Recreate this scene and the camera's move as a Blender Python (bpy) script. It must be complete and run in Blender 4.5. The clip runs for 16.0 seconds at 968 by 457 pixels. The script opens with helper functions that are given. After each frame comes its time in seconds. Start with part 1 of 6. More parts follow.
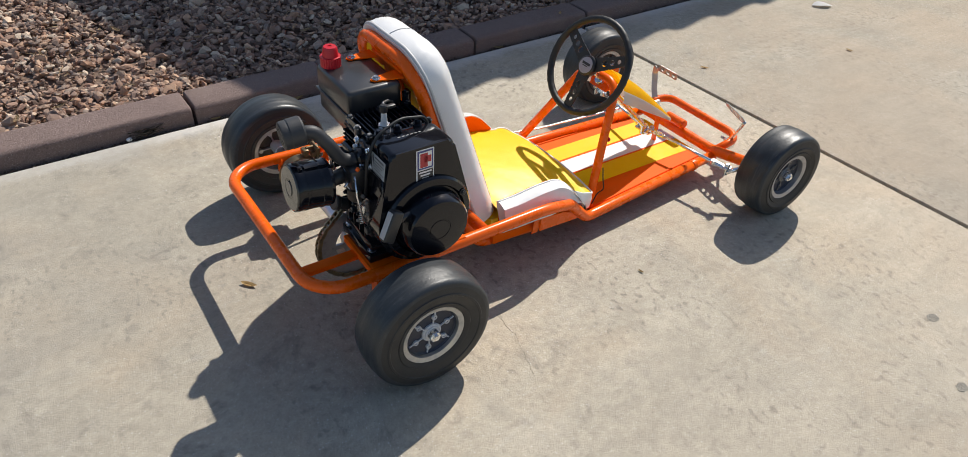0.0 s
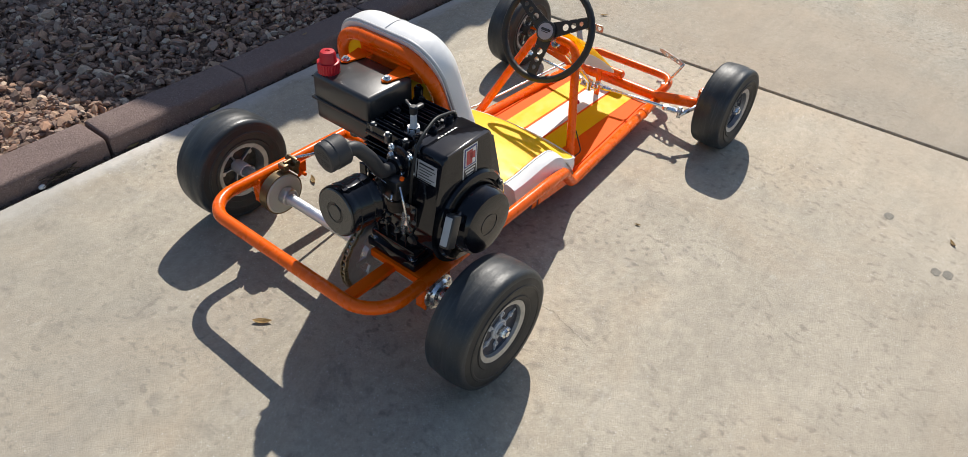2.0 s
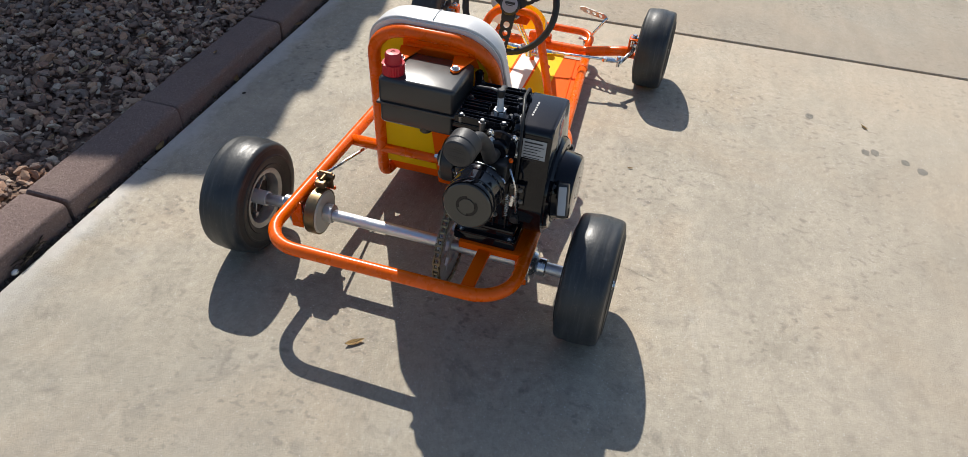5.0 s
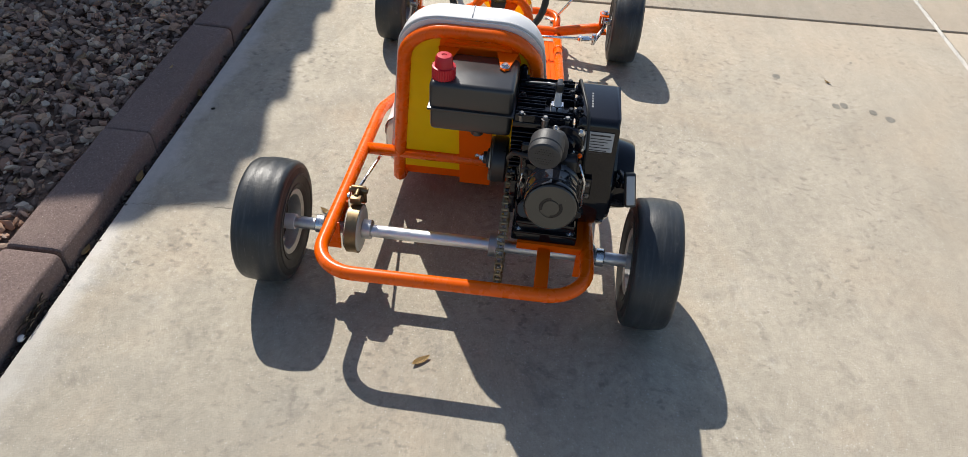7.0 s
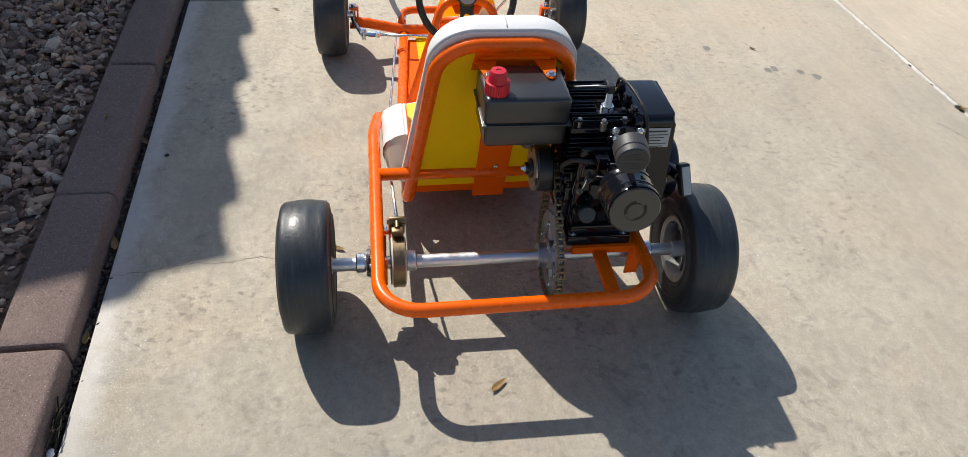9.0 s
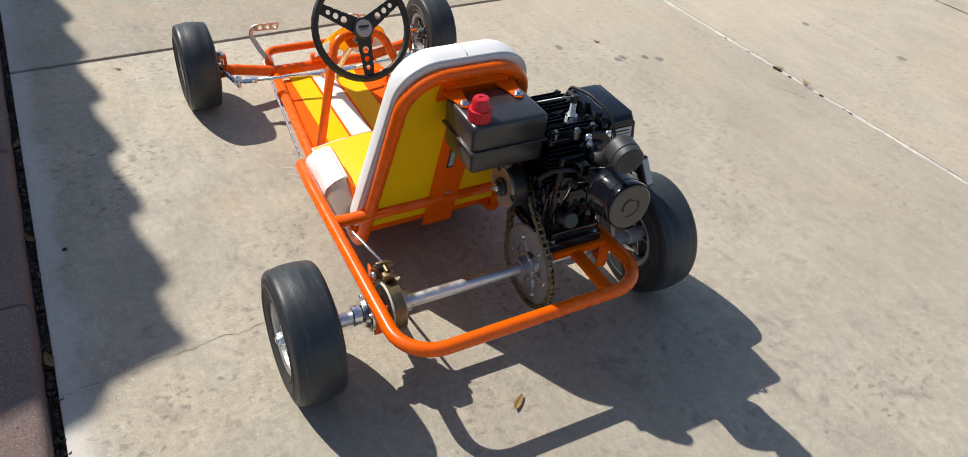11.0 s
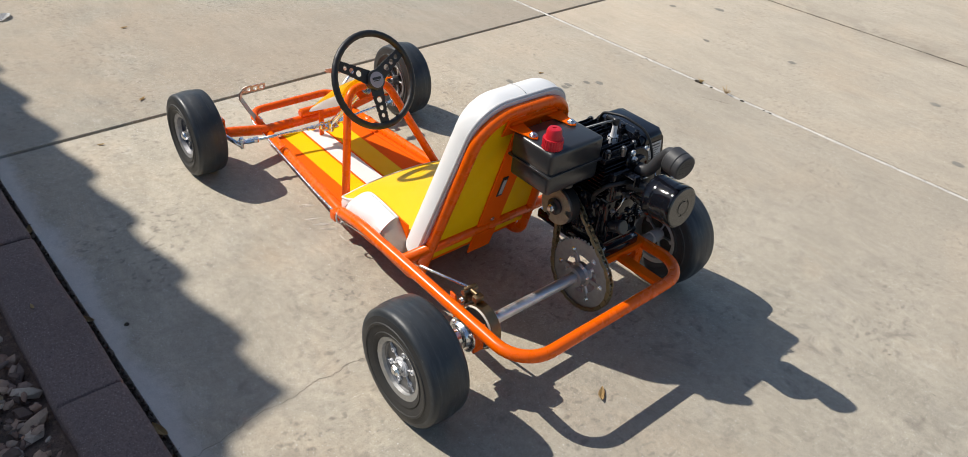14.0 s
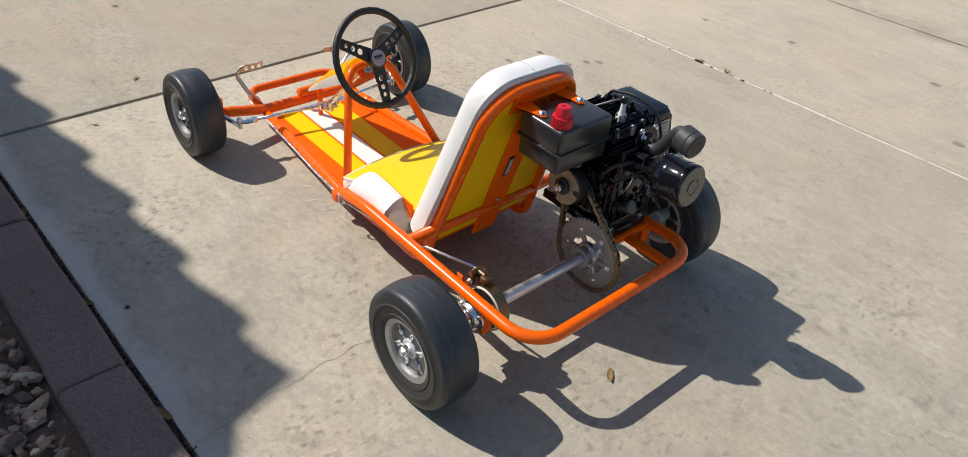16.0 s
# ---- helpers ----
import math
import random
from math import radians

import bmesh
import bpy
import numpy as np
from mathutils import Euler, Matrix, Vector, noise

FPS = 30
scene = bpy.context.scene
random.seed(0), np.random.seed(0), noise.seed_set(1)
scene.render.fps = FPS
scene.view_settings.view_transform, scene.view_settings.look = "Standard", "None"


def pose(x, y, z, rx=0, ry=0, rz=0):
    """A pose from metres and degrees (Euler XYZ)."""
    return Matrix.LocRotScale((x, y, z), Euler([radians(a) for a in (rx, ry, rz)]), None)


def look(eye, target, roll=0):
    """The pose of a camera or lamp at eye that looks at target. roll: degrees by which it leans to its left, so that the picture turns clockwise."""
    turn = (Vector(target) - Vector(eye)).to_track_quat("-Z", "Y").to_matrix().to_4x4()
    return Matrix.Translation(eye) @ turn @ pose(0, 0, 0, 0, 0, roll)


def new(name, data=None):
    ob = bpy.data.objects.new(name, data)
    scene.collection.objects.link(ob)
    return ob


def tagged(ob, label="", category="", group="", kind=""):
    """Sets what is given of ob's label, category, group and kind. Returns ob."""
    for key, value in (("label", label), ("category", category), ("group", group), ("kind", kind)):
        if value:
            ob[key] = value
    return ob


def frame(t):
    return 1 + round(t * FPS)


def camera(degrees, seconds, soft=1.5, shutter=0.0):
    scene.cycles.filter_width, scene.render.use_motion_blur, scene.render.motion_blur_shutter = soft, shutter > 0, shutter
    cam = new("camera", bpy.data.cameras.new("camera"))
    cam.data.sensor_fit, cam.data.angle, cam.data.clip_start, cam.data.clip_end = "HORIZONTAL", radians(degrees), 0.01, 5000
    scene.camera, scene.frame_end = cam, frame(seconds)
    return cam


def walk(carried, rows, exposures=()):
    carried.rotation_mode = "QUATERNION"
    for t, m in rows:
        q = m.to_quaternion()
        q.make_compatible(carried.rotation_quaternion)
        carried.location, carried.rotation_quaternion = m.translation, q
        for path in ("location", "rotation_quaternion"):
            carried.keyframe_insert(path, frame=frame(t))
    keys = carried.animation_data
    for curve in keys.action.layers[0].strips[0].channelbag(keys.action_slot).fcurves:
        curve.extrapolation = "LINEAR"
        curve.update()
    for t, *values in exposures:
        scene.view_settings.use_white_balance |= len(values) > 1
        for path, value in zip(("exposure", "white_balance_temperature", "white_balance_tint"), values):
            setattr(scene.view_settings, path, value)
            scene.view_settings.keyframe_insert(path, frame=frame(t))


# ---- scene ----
cam = camera(64.7, 16.0, 0.35)
PATH = [
    (0, (-0.551, -1.28, 1.18), (0.398, -0.015, -0.044), 3.5),
    (0.5, (-0.564, -1.185, 1.166), (0.404, 0.041, -0.082), 5.6),
    (1, (-0.611, -1.072, 1.176), (0.38, 0.099, -0.108), 3.7),
    (1.5, (-0.669, -1.005, 1.179), (0.443, 0.049, -0.107), 5.1),
    (2, (-0.812, -0.943, 1.185), (0.428, -0.046, -0.102), 3.5),
    (2.5, (-0.886, -0.899, 1.179), (0.394, -0.069, -0.114), 2.9),
    (3, (-0.9, -0.815, 1.169), (0.395, -0.006, -0.123), 2.3),
    (3.2, (-0.903, -0.763, 1.17), (0.399, 0.03, -0.124), 2.3),
    (5.3, (-1.135, -0.399, 1.175), (0.349, -0.049, -0.119), 4.1),
    (5.5, (-1.135, -0.37, 1.17), (0.348, -0.015, -0.125), 4.4),
    (6, (-1.118, -0.274, 1.165), (0.363, 0.019, -0.146), 0.7),
    (6.5, (-1.123, -0.182, 1.168), (0.352, 0.055, -0.162), 2.8),
    (7, (-1.127, -0.104, 1.164), (0.372, -0.03, -0.158), 4.4),
    (7.5, (-1.15, 0.016, 1.166), (0.361, -0.048, -0.143), 5.3),
    (8, (-1.156, 0.105, 1.152), (0.346, -0.106, -0.15), 6.2),
    (8.5, (-1.103, 0.18, 1.135), (0.386, -0.073, -0.175), 4.8),
    (9, (-1.052, 0.283, 1.149), (0.418, -0.042, -0.168), 5.3),
    (9.2, (-1.035, 0.316, 1.149), (0.436, -0.028, -0.162), 6.4),
    (11.3, (-0.896, 0.667, 1.149), (0.398, -0.205, -0.102), 6.0),
    (11.5, (-0.87, 0.69, 1.148), (0.424, -0.183, -0.102), 5.7),
    (12, (-0.828, 0.726, 1.152), (0.454, -0.175, -0.09), 5.7),
    (12.5, (-0.789, 0.796, 1.153), (0.439, -0.183, -0.086), 7.0),
    (13, (-0.776, 0.912, 1.166), (0.393, -0.14, -0.07), 7.2),
    (13.5, (-0.794, 1.007, 1.173), (0.334, -0.109, -0.044), 6.6),
    (14, (-0.811, 1.044, 1.189), (0.348, -0.112, 0.04), 6.2),
    (14.5, (-0.824, 1.043, 1.192), (0.354, -0.116, 0.066), 5.8),
    (15, (-0.825, 1.037, 1.188), (0.37, -0.1, 0.056), 4.5),
    (15.5, (-0.814, 1.044, 1.182), (0.385, -0.083, 0.045), 5.5),
    (16, (-0.777, 1.06, 1.169), (0.342, -0.101, -0.014), 6.7),
]
walk(cam, [(t, look(eye, target, roll)) for t, eye, target, roll in PATH], [(0.0, 0.03), (3.0, 0.05), (6.0, 0.03), (6.5, 0.11), (7.5, 0.14), (9.0, 0.13), (11.5, 0.05), (14.5, -0.01), (16.0, -0.03)])

# ---- light: clear sky and one sun, 45 degrees high ahead of the kart on its left ----
SUN_TO = Vector((0.862, 0.472, 1.015)).normalized()
world = bpy.data.worlds.new("sky")
scene.world = world
world.use_nodes = True
wn = world.node_tree.nodes
sky = wn.new("ShaderNodeTexSky")
sky.sky_type = 'NISHITA'
sky.sun_disc = False
sky.dust_density = 0.8
sky.sun_elevation = math.asin(SUN_TO.z)
sky.sun_rotation = math.atan2(SUN_TO.x, SUN_TO.y)
wn["Background"].inputs[1].default_value = 0.115
world.node_tree.links.new(sky.outputs[0], wn["Background"].inputs[0])
sun = new("sun", bpy.data.lights.new("sun", "SUN"))
sun.data.energy, sun.data.angle, sun.data.color = 4.9, radians(0.53), (1.0, 0.95, 0.87)
sun.matrix_world = look(SUN_TO * 20, (0, 0, 0))


# ---- materials ----
class Mat:
    """A procedural material: principled shader with helpers for two-scale variation."""

    def __init__(self, name, color, rough=0.5, metal=0.0, coat=0.0, spec=0.5):
        self.m = bpy.data.materials.new(name)
        self.m.use_nodes = True
        self.t = self.m.node_tree
        self.b = self.t.nodes["Principled BSDF"]
        self.col = None
        self.hgt = None
        self.b.inputs["Base Color"].default_value = (*color, 1)
        self.color = color
        self.b.inputs["Roughness"].default_value = rough
        self.b.inputs["Metallic"].default_value = metal
        self.b.inputs["Coat Weight"].default_value = coat
        self.b.inputs["Coat Roughness"].default_value = 0.06
        self.b.inputs["Specular IOR Level"].default_value = spec
        self.pos = None

    def node(self, kind, **inputs):
        n = self.t.nodes.new("ShaderNode" + kind)
        for k, v in inputs.items():
            n.inputs[k].default_value = v
        return n

    def link(self, a, b):
        self.t.links.new(a, b)

    def coords(self, world_space=False):
        if world_space:
            return self.node("NewGeometry").outputs["Position"]
        if self.pos is None:
            self.pos = self.node("TexCoord").outputs["Object"]
        return self.pos

    def noise(self, scale, detail=4, rough=0.6, world_space=False, stretch=None, warp=0.0):
        n = self.node("TexNoise", Scale=scale, Detail=detail, Roughness=rough, Distortion=warp)
        c = self.coords(world_space)
        if stretch:
            mp = self.node("Mapping")
            mp.inputs["Scale"].default_value = stretch
            self.link(c, mp.inputs[0])
            c = mp.outputs[0]
        self.link(c, n.inputs["Vector"])
        return n.outputs["Fac"]

    def ramp(self, fac, lo, hi, a=0.0, b=1.0):
        r = self.node("MapRange")
        r.inputs[1].default_value, r.inputs[2].default_value = lo, hi
        r.inputs[3].default_value, r.inputs[4].default_value = a, b
        self.link(fac, r.inputs[0])
        return r.outputs[0]

    def math(self, op, a, b):
        n = self.node("Math")
        n.operation = op
        for i, v in enumerate((a, b)):
            if isinstance(v, (int, float)):
                n.inputs[i].default_value = v
            else:
                self.link(v, n.inputs[i])
        return n.outputs[0]

    def tint(self, fac, color, amount=1.0):
        """Mix color over what there is by fac."""
        mix = self.node("Mix")
        mix.data_type = 'RGBA'
        if self.col is None:
            mix.inputs[6].default_value = (*self.color, 1)
        else:
            self.link(self.col, mix.inputs[6])
        mix.inputs[7].default_value = (*color, 1)
        self.link(self.math('MULTIPLY', fac, amount), mix.inputs[0])
        self.col = mix.outputs[2]
        self.link(self.col, self.b.inputs["Base Color"])
        return self

    def vary(self, source, low, high):
        """Brightness varies between low and high by source (0..1)."""
        mix = self.node("Mix")
        mix.data_type, mix.blend_type = 'RGBA', 'MULTIPLY'
        mix.inputs[0].default_value = 1
        if self.col is None:
            mix.inputs[6].default_value = (*self.color, 1)
        else:
            self.link(self.col, mix.inputs[6])
        self.link(self.ramp(source, 0, 1, low, high), mix.inputs[7])
        self.col = mix.outputs[2]
        self.link(self.col, self.b.inputs["Base Color"])
        return self

    def roughen(self, fac, lo, hi):
        self.link(self.ramp(fac, 0.3, 0.7, lo, hi), self.b.inputs["Roughness"])
        return self

    def bump(self, fac, depth, strength=1.0):
        n = self.node("Bump", Strength=strength, Distance=depth)
        self.link(fac, n.inputs["Height"])
        if self.hgt is not None:
            self.link(self.hgt, n.inputs["Normal"])
        self.hgt = n.outputs[0]
        self.link(self.hgt, self.b.inputs["Normal"])
        return self


def painted(name, color, rough=0.3, coat=0.6, spec=0.5):
    m = Mat(name, color, rough, coat=coat, spec=spec)
    m.vary(m.noise(9, 3), 0.9, 1.08)
    m.roughen(m.noise(30, 3), rough * 0.8, rough * 1.3)
    m.bump(m.noise(60, 2), 0.0004, 0.25)
    return m.m


def metalled(name, color, rough=0.3, stretch=None):
    m = Mat(name, color, rough, metal=1.0)
    m.vary(m.noise(40, 4, stretch=stretch), 0.75, 1.12)
    m.roughen(m.noise(90, 4), rough * 0.7, rough * 1.5)
    m.bump(m.noise(250, 3), 0.0003, 0.3)
    return m.m


ORANGE = painted("orange_enamel", (0.91, 0.124, 0.0), 0.27, 0.0, 0.36)
def orange_flat():
    m = Mat("orange_pan_enamel", (0.91, 0.124, 0.0), 0.58, spec=0.10)
    m.vary(m.noise(6, 4), 0.9, 1.06)
    m.tint(m.ramp(m.noise(45, 5), 0.62, 0.8), (0.45, 0.08, 0.02), 0.35)
    return m.m
ORANGE_PAN = orange_flat()
YELLOW_PAINT = painted("yellow_enamel", (0.93, 0.57, 0.0), 0.5, 0.0, 0.15)
WHITE_PAINT = painted("white_enamel", (0.80, 0.79, 0.77), 0.5, 0.0, 0.2)
def engine_enamel():
    m = Mat("black_engine_enamel", (0.0055, 0.006, 0.009), 0.12, coat=0.6, spec=0.12)
    m.b.inputs["Coat Roughness"].default_value = 0.025
    m.vary(m.noise(14, 3), 0.75, 1.25)
    m.roughen(m.noise(40, 4), 0.08, 0.20)
    m.bump(m.noise(45, 2), 0.0004, 0.12)
    return m.m


BLACK_GLOSS = engine_enamel()
BLACK_SATIN = painted("black_satin", (0.022, 0.022, 0.023), 0.34, 0.0)
DRUM_GREY = painted("pale_beige_drum", (0.60, 0.57, 0.48), 0.45, 0.0)


def vinyl(name, color, fold=0.002):
    m = Mat(name, color, 0.42, coat=0.15)
    m.vary(m.noise(7, 3), 0.93, 1.05)
    m.bump(m.noise(420, 3), 0.0005, 0.35)
    m.bump(m.noise(14, 2, warp=0.6), fold, 0.5)
    return m.m


YELLOW_VINYL = vinyl("yellow_vinyl", (0.93, 0.575, 0.003), 0.003)
WHITE_VINYL = vinyl("white_vinyl", (0.80, 0.79, 0.77), 0.004)
WORN_VINYL = vinyl("worn_beige_vinyl", (0.52, 0.46, 0.36), 0.004)
GREY_PIPING = vinyl("pale_grey_piping", (0.55, 0.54, 0.53), 0.001)


def plastic(name, color, rough=0.45, grain=300):
    m = Mat(name, color, rough)
    m.vary(m.noise(12, 4), 0.85, 1.15)
    m.roughen(m.noise(20, 4), rough * 0.85, rough * 1.2)
    m.bump(m.noise(grain, 3), 0.0006, 0.4)
    return m.m


def tank_plastic():
    m = Mat("black_tank_plastic", (0.024, 0.024, 0.025), 0.30, coat=0.38)
    m.b.inputs["Coat Roughness"].default_value = 0.18
    m.vary(m.noise(10, 3), 0.88, 1.14)
    m.roughen(m.noise(16, 4), 0.28, 0.40)
    m.bump(m.noise(420, 2), 0.0003, 0.25)
    return m.m


TANK_PLASTIC = tank_plastic()
DARK_GREY_PLASTIC = plastic("dark_grey_plastic", (0.035, 0.035, 0.037), 0.5)
RED_PLASTIC = plastic("red_plastic", (0.55, 0.008, 0.02), 0.35, 150)
CABLE_BLACK = plastic("black_cable_rubber", (0.012, 0.012, 0.012), 0.5)
GRIP_BLACK = plastic("black_wheel_foam", (0.013, 0.013, 0.014), 0.5, 500)


def rubber():
    """Worn slick: bands run round the tread, so the grain is fine along the axle and coarse along the run."""
    m = Mat("black_slick_rubber", (0.026, 0.030, 0.034), 0.42)
    m.vary(m.noise(14, 4, stretch=(0.35, 4, 0.35)), 0.6, 1.4)
    m.tint(m.ramp(m.noise(26, 6, 0.7, stretch=(0.5, 5, 0.5)), 0.52, 0.78), (0.078, 0.086, 0.092), 0.65)
    m.tint(m.ramp(m.noise(60, 5, 0.7), 0.60, 0.72), (0.105, 0.100, 0.092), 0.4)
    m.tint(m.ramp(m.noise(120, 3, stretch=(0.25, 3, 0.25)), 0.68, 0.76), (0.17, 0.165, 0.155), 0.45)
    m.roughen(m.noise(16, 5, stretch=(0.6, 3, 0.6)), 0.30, 0.60)
    m.bump(m.noise(160, 4), 0.0008, 0.5)
    return m.m


RUBBER = rubber()
SIDEWALL = plastic("black_sidewall_rubber", (0.026, 0.025, 0.024), 0.58, 120)
CHROME = metalled("bright_zinc", (0.78, 0.79, 0.80), 0.22)
AXLE_STEEL = metalled("brushed_axle_steel", (0.76, 0.76, 0.78), 0.42, (4, 0.2, 4))
CAST_ALU = metalled("cast_aluminium", (0.62, 0.62, 0.63), 0.38)
DARK_ALU = metalled("tarnished_aluminium", (0.24, 0.24, 0.245), 0.5)
# dark castings, also the colour for the shade inside the rims
DARK_CAST_RIM_SHADE = metalled("dark_casting_rim_shade", (0.10, 0.095, 0.09), 0.55)
DULL_ALU = metalled("dull_grey_aluminium", (0.42, 0.42, 0.44), 0.48)
GREY_STEEL = metalled("grey_muffler_steel", (0.25, 0.25, 0.25), 0.42)
MUFFLER_PLATE = painted("dark_muffler_plate", (0.040, 0.038, 0.033), 0.22, 0.5)
CHAIN_STEEL = metalled("oiled_chain_steel", (0.30, 0.24, 0.15), 0.35)
PEDAL_STEEL = metalled("satin_pedal_steel", (0.60, 0.58, 0.54), 0.45)
BRASS_DRUM = metalled("bronze_brake_band", (0.26, 0.19, 0.11), 0.42)
LABEL_SILVER = painted("silver_label", (0.42, 0.43, 0.44), 0.4, 0.2)
LABEL_RED = painted("red_label_ink", (0.45, 0.02, 0.03), 0.35, 0.3)
LABEL_WHITE = painted("white_label", (0.72, 0.71, 0.70), 0.4, 0.3)
LABEL_BLACK = painted("black_label_ink", (0.015, 0.015, 0.018), 0.4, 0.3)
LABEL_BLUE = painted("blue_label_ink", (0.05, 0.06, 0.20), 0.4, 0.3)
BADGE_SILVER = painted("brushed_badge", (0.30, 0.31, 0.40), 0.4, 0.0, 0.3)


def concrete():
    m = Mat("weathered_concrete", (0.397, 0.354, 0.281), 0.85, spec=0.3)
    p = dict(world_space=True)
    # broad cloudy tone, tan wash, grey-green blotches, dark splotches, pores, pale crust by the kerb
    m.vary(m.ramp(m.noise(1.3, 6, 0.62, warp=0.5, **p), 0.3, 0.7), 0.86, 1.12)
    m.vary(m.ramp(m.noise(6.5, 6, 0.60, warp=0.4, **p), 0.3, 0.7), 0.88, 1.11)
    m.tint(m.ramp(m.noise(2.0, 6, 0.62, warp=0.8, **p), 0.48, 0.66), (0.46, 0.365, 0.26), 0.55)
    sep = m.node("SeparateXYZ")
    m.link(m.coords(True), sep.inputs[0])
    rear = m.math('MULTIPLY', m.ramp(sep.outputs[0], 0.9, -0.2, 0.35, 1.0), m.ramp(sep.outputs[1], -1.25, -0.75, 0.35, 1.0))
    m.tint(m.math('MULTIPLY', rear, m.ramp(m.noise(3.4, 6, 0.66, warp=0.3, **p), 0.52, 0.70)), (0.305, 0.278, 0.238), 0.55)
    m.tint(m.math('MULTIPLY', rear, m.ramp(m.noise(13, 6, 0.7, warp=0.5, **p), 0.54, 0.70)), (0.19, 0.171, 0.145), 0.72)
    blot = m.math('MULTIPLY', m.ramp(m.noise(64, 2, 0.5, stretch=(1, 0.7, 1), **p), 0.57, 0.66), m.ramp(m.noise(2.6, 3, **p), 0.44, 0.58))
    m.tint(blot, (0.17, 0.152, 0.128), 0.58)
    m.tint(m.ramp(m.noise(9, 6, 0.7, stretch=(1, 2.5, 1), warp=0.6, **p), 0.60, 0.76), (0.56, 0.53, 0.47), 0.5)
    m.vary(m.ramp(m.noise(210, 2, 0.7, **p), 0.36, 0.64), 0.92, 1.08)
    m.vary(m.ramp(m.noise(620, 2, 0.6, **p), 0.36, 0.64), 0.81, 1.19)
    m.vary(m.ramp(m.noise(52, 4, 0.7, **p), 0.34, 0.66), 0.89, 1.10)
    m.tint(m.ramp(m.noise(300, 1, 0.5, **p), 0.66, 0.71), (0.13, 0.115, 0.095), 0.7)
    m.tint(m.ramp(m.noise(270, 1, 0.5, **p), 0.69, 0.73), (0.84, 0.81, 0.76), 0.8)
    m.tint(m.ramp(m.noise(75, 2, 0.5, warp=0.3, **p), 0.76, 0.78), (0.07, 0.06, 0.05), 0.8)
    m.tint(m.ramp(sep.outputs[1], -0.55, -1.15), (0.435, 0.372, 0.290), 0.42)
    edge = m.ramp(m.math('ADD', sep.outputs[1], m.ramp(m.noise(5, 6, **p), 0, 1, -0.14, 0.14)), 0.70, 0.82)
    m.tint(edge, (0.60, 0.59, 0.57), 0.40)
    crust = m.ramp(m.math('ADD', sep.outputs[1], m.ramp(m.noise(7, 6, 0.7, **p), 0, 1, -0.07, 0.07)), 0.735, 0.765)
    m.tint(crust, (0.66, 0.65, 0.635), 0.36)
    m.vary(m.ramp(sep.outputs[0], 0.5, 1.6), 1.0, 1.15)
    # wide tan and grey washes ahead of the kart, drag streaks along the slab
    m.tint(m.math('MULTIPLY', m.ramp(sep.outputs[0], 0.9, 1.7), m.ramp(m.noise(1.6, 5, 0.6, warp=0.6, **p), 0.40, 0.60)), (0.47, 0.375, 0.275), 0.55)
    m.vary(m.ramp(m.noise(9, 5, 0.7, stretch=(0.35, 1.8, 1), **p), 0.3, 0.7), 0.93, 1.06)
    # greyer, darker concrete towards the rear left, broken up by noise
    dulled = m.math('MULTIPLY', m.ramp(sep.outputs[0], 0.0, -0.4), m.ramp(sep.outputs[1], -0.7, 0.1))
    dulled = m.math('MULTIPLY', dulled, m.ramp(m.noise(3.0, 5, 0.65, warp=0.4, **p), 0.30, 0.62, 0.25, 1.0))
    m.tint(dulled, (0.25, 0.235, 0.20), 0.55)
    # silt washed along the farthest joint
    silt = m.math('MULTIPLY', m.ramp(sep.outputs[1], -2.99, -2.84), m.ramp(sep.outputs[1], -2.70, -2.78))
    m.tint(m.math('MULTIPLY', silt, m.ramp(m.noise(4, 6, 0.7, warp=0.5, **p), 0.42, 0.62)), (0.235, 0.200, 0.155), 0.7)
    m.bump(m.noise(260, 4, 0.75, **p), 0.0018, 0.7)
    m.bump(m.noise(35, 4, **p), 0.002, 0.3)
    return m.m


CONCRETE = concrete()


def simple_ground(name, color, dark, light, scale):
    m = Mat(name, color, 0.95, spec=0.2)
    m.vary(m.noise(scale, 5, world_space=True), 0.6, 1.3)
    m.tint(m.ramp(m.noise(scale * 6, 4, world_space=True), 0.5, 0.7), light, 0.5)
    m.tint(m.ramp(m.noise(scale * 14, 4, world_space=True), 0.55, 0.7), dark, 0.6)
    m.bump(m.noise(scale * 8, 5, world_space=True), 0.01, 0.6)
    return m.m


GRAVEL_DUST = simple_ground("brown_gravel_dust", (0.20, 0.137, 0.103), (0.045, 0.032, 0.025), (0.40, 0.28, 0.20), 14)
SOIL = simple_ground("dark_soil", (0.11, 0.086, 0.068), (0.02, 0.016, 0.013), (0.15, 0.12, 0.09), 6)


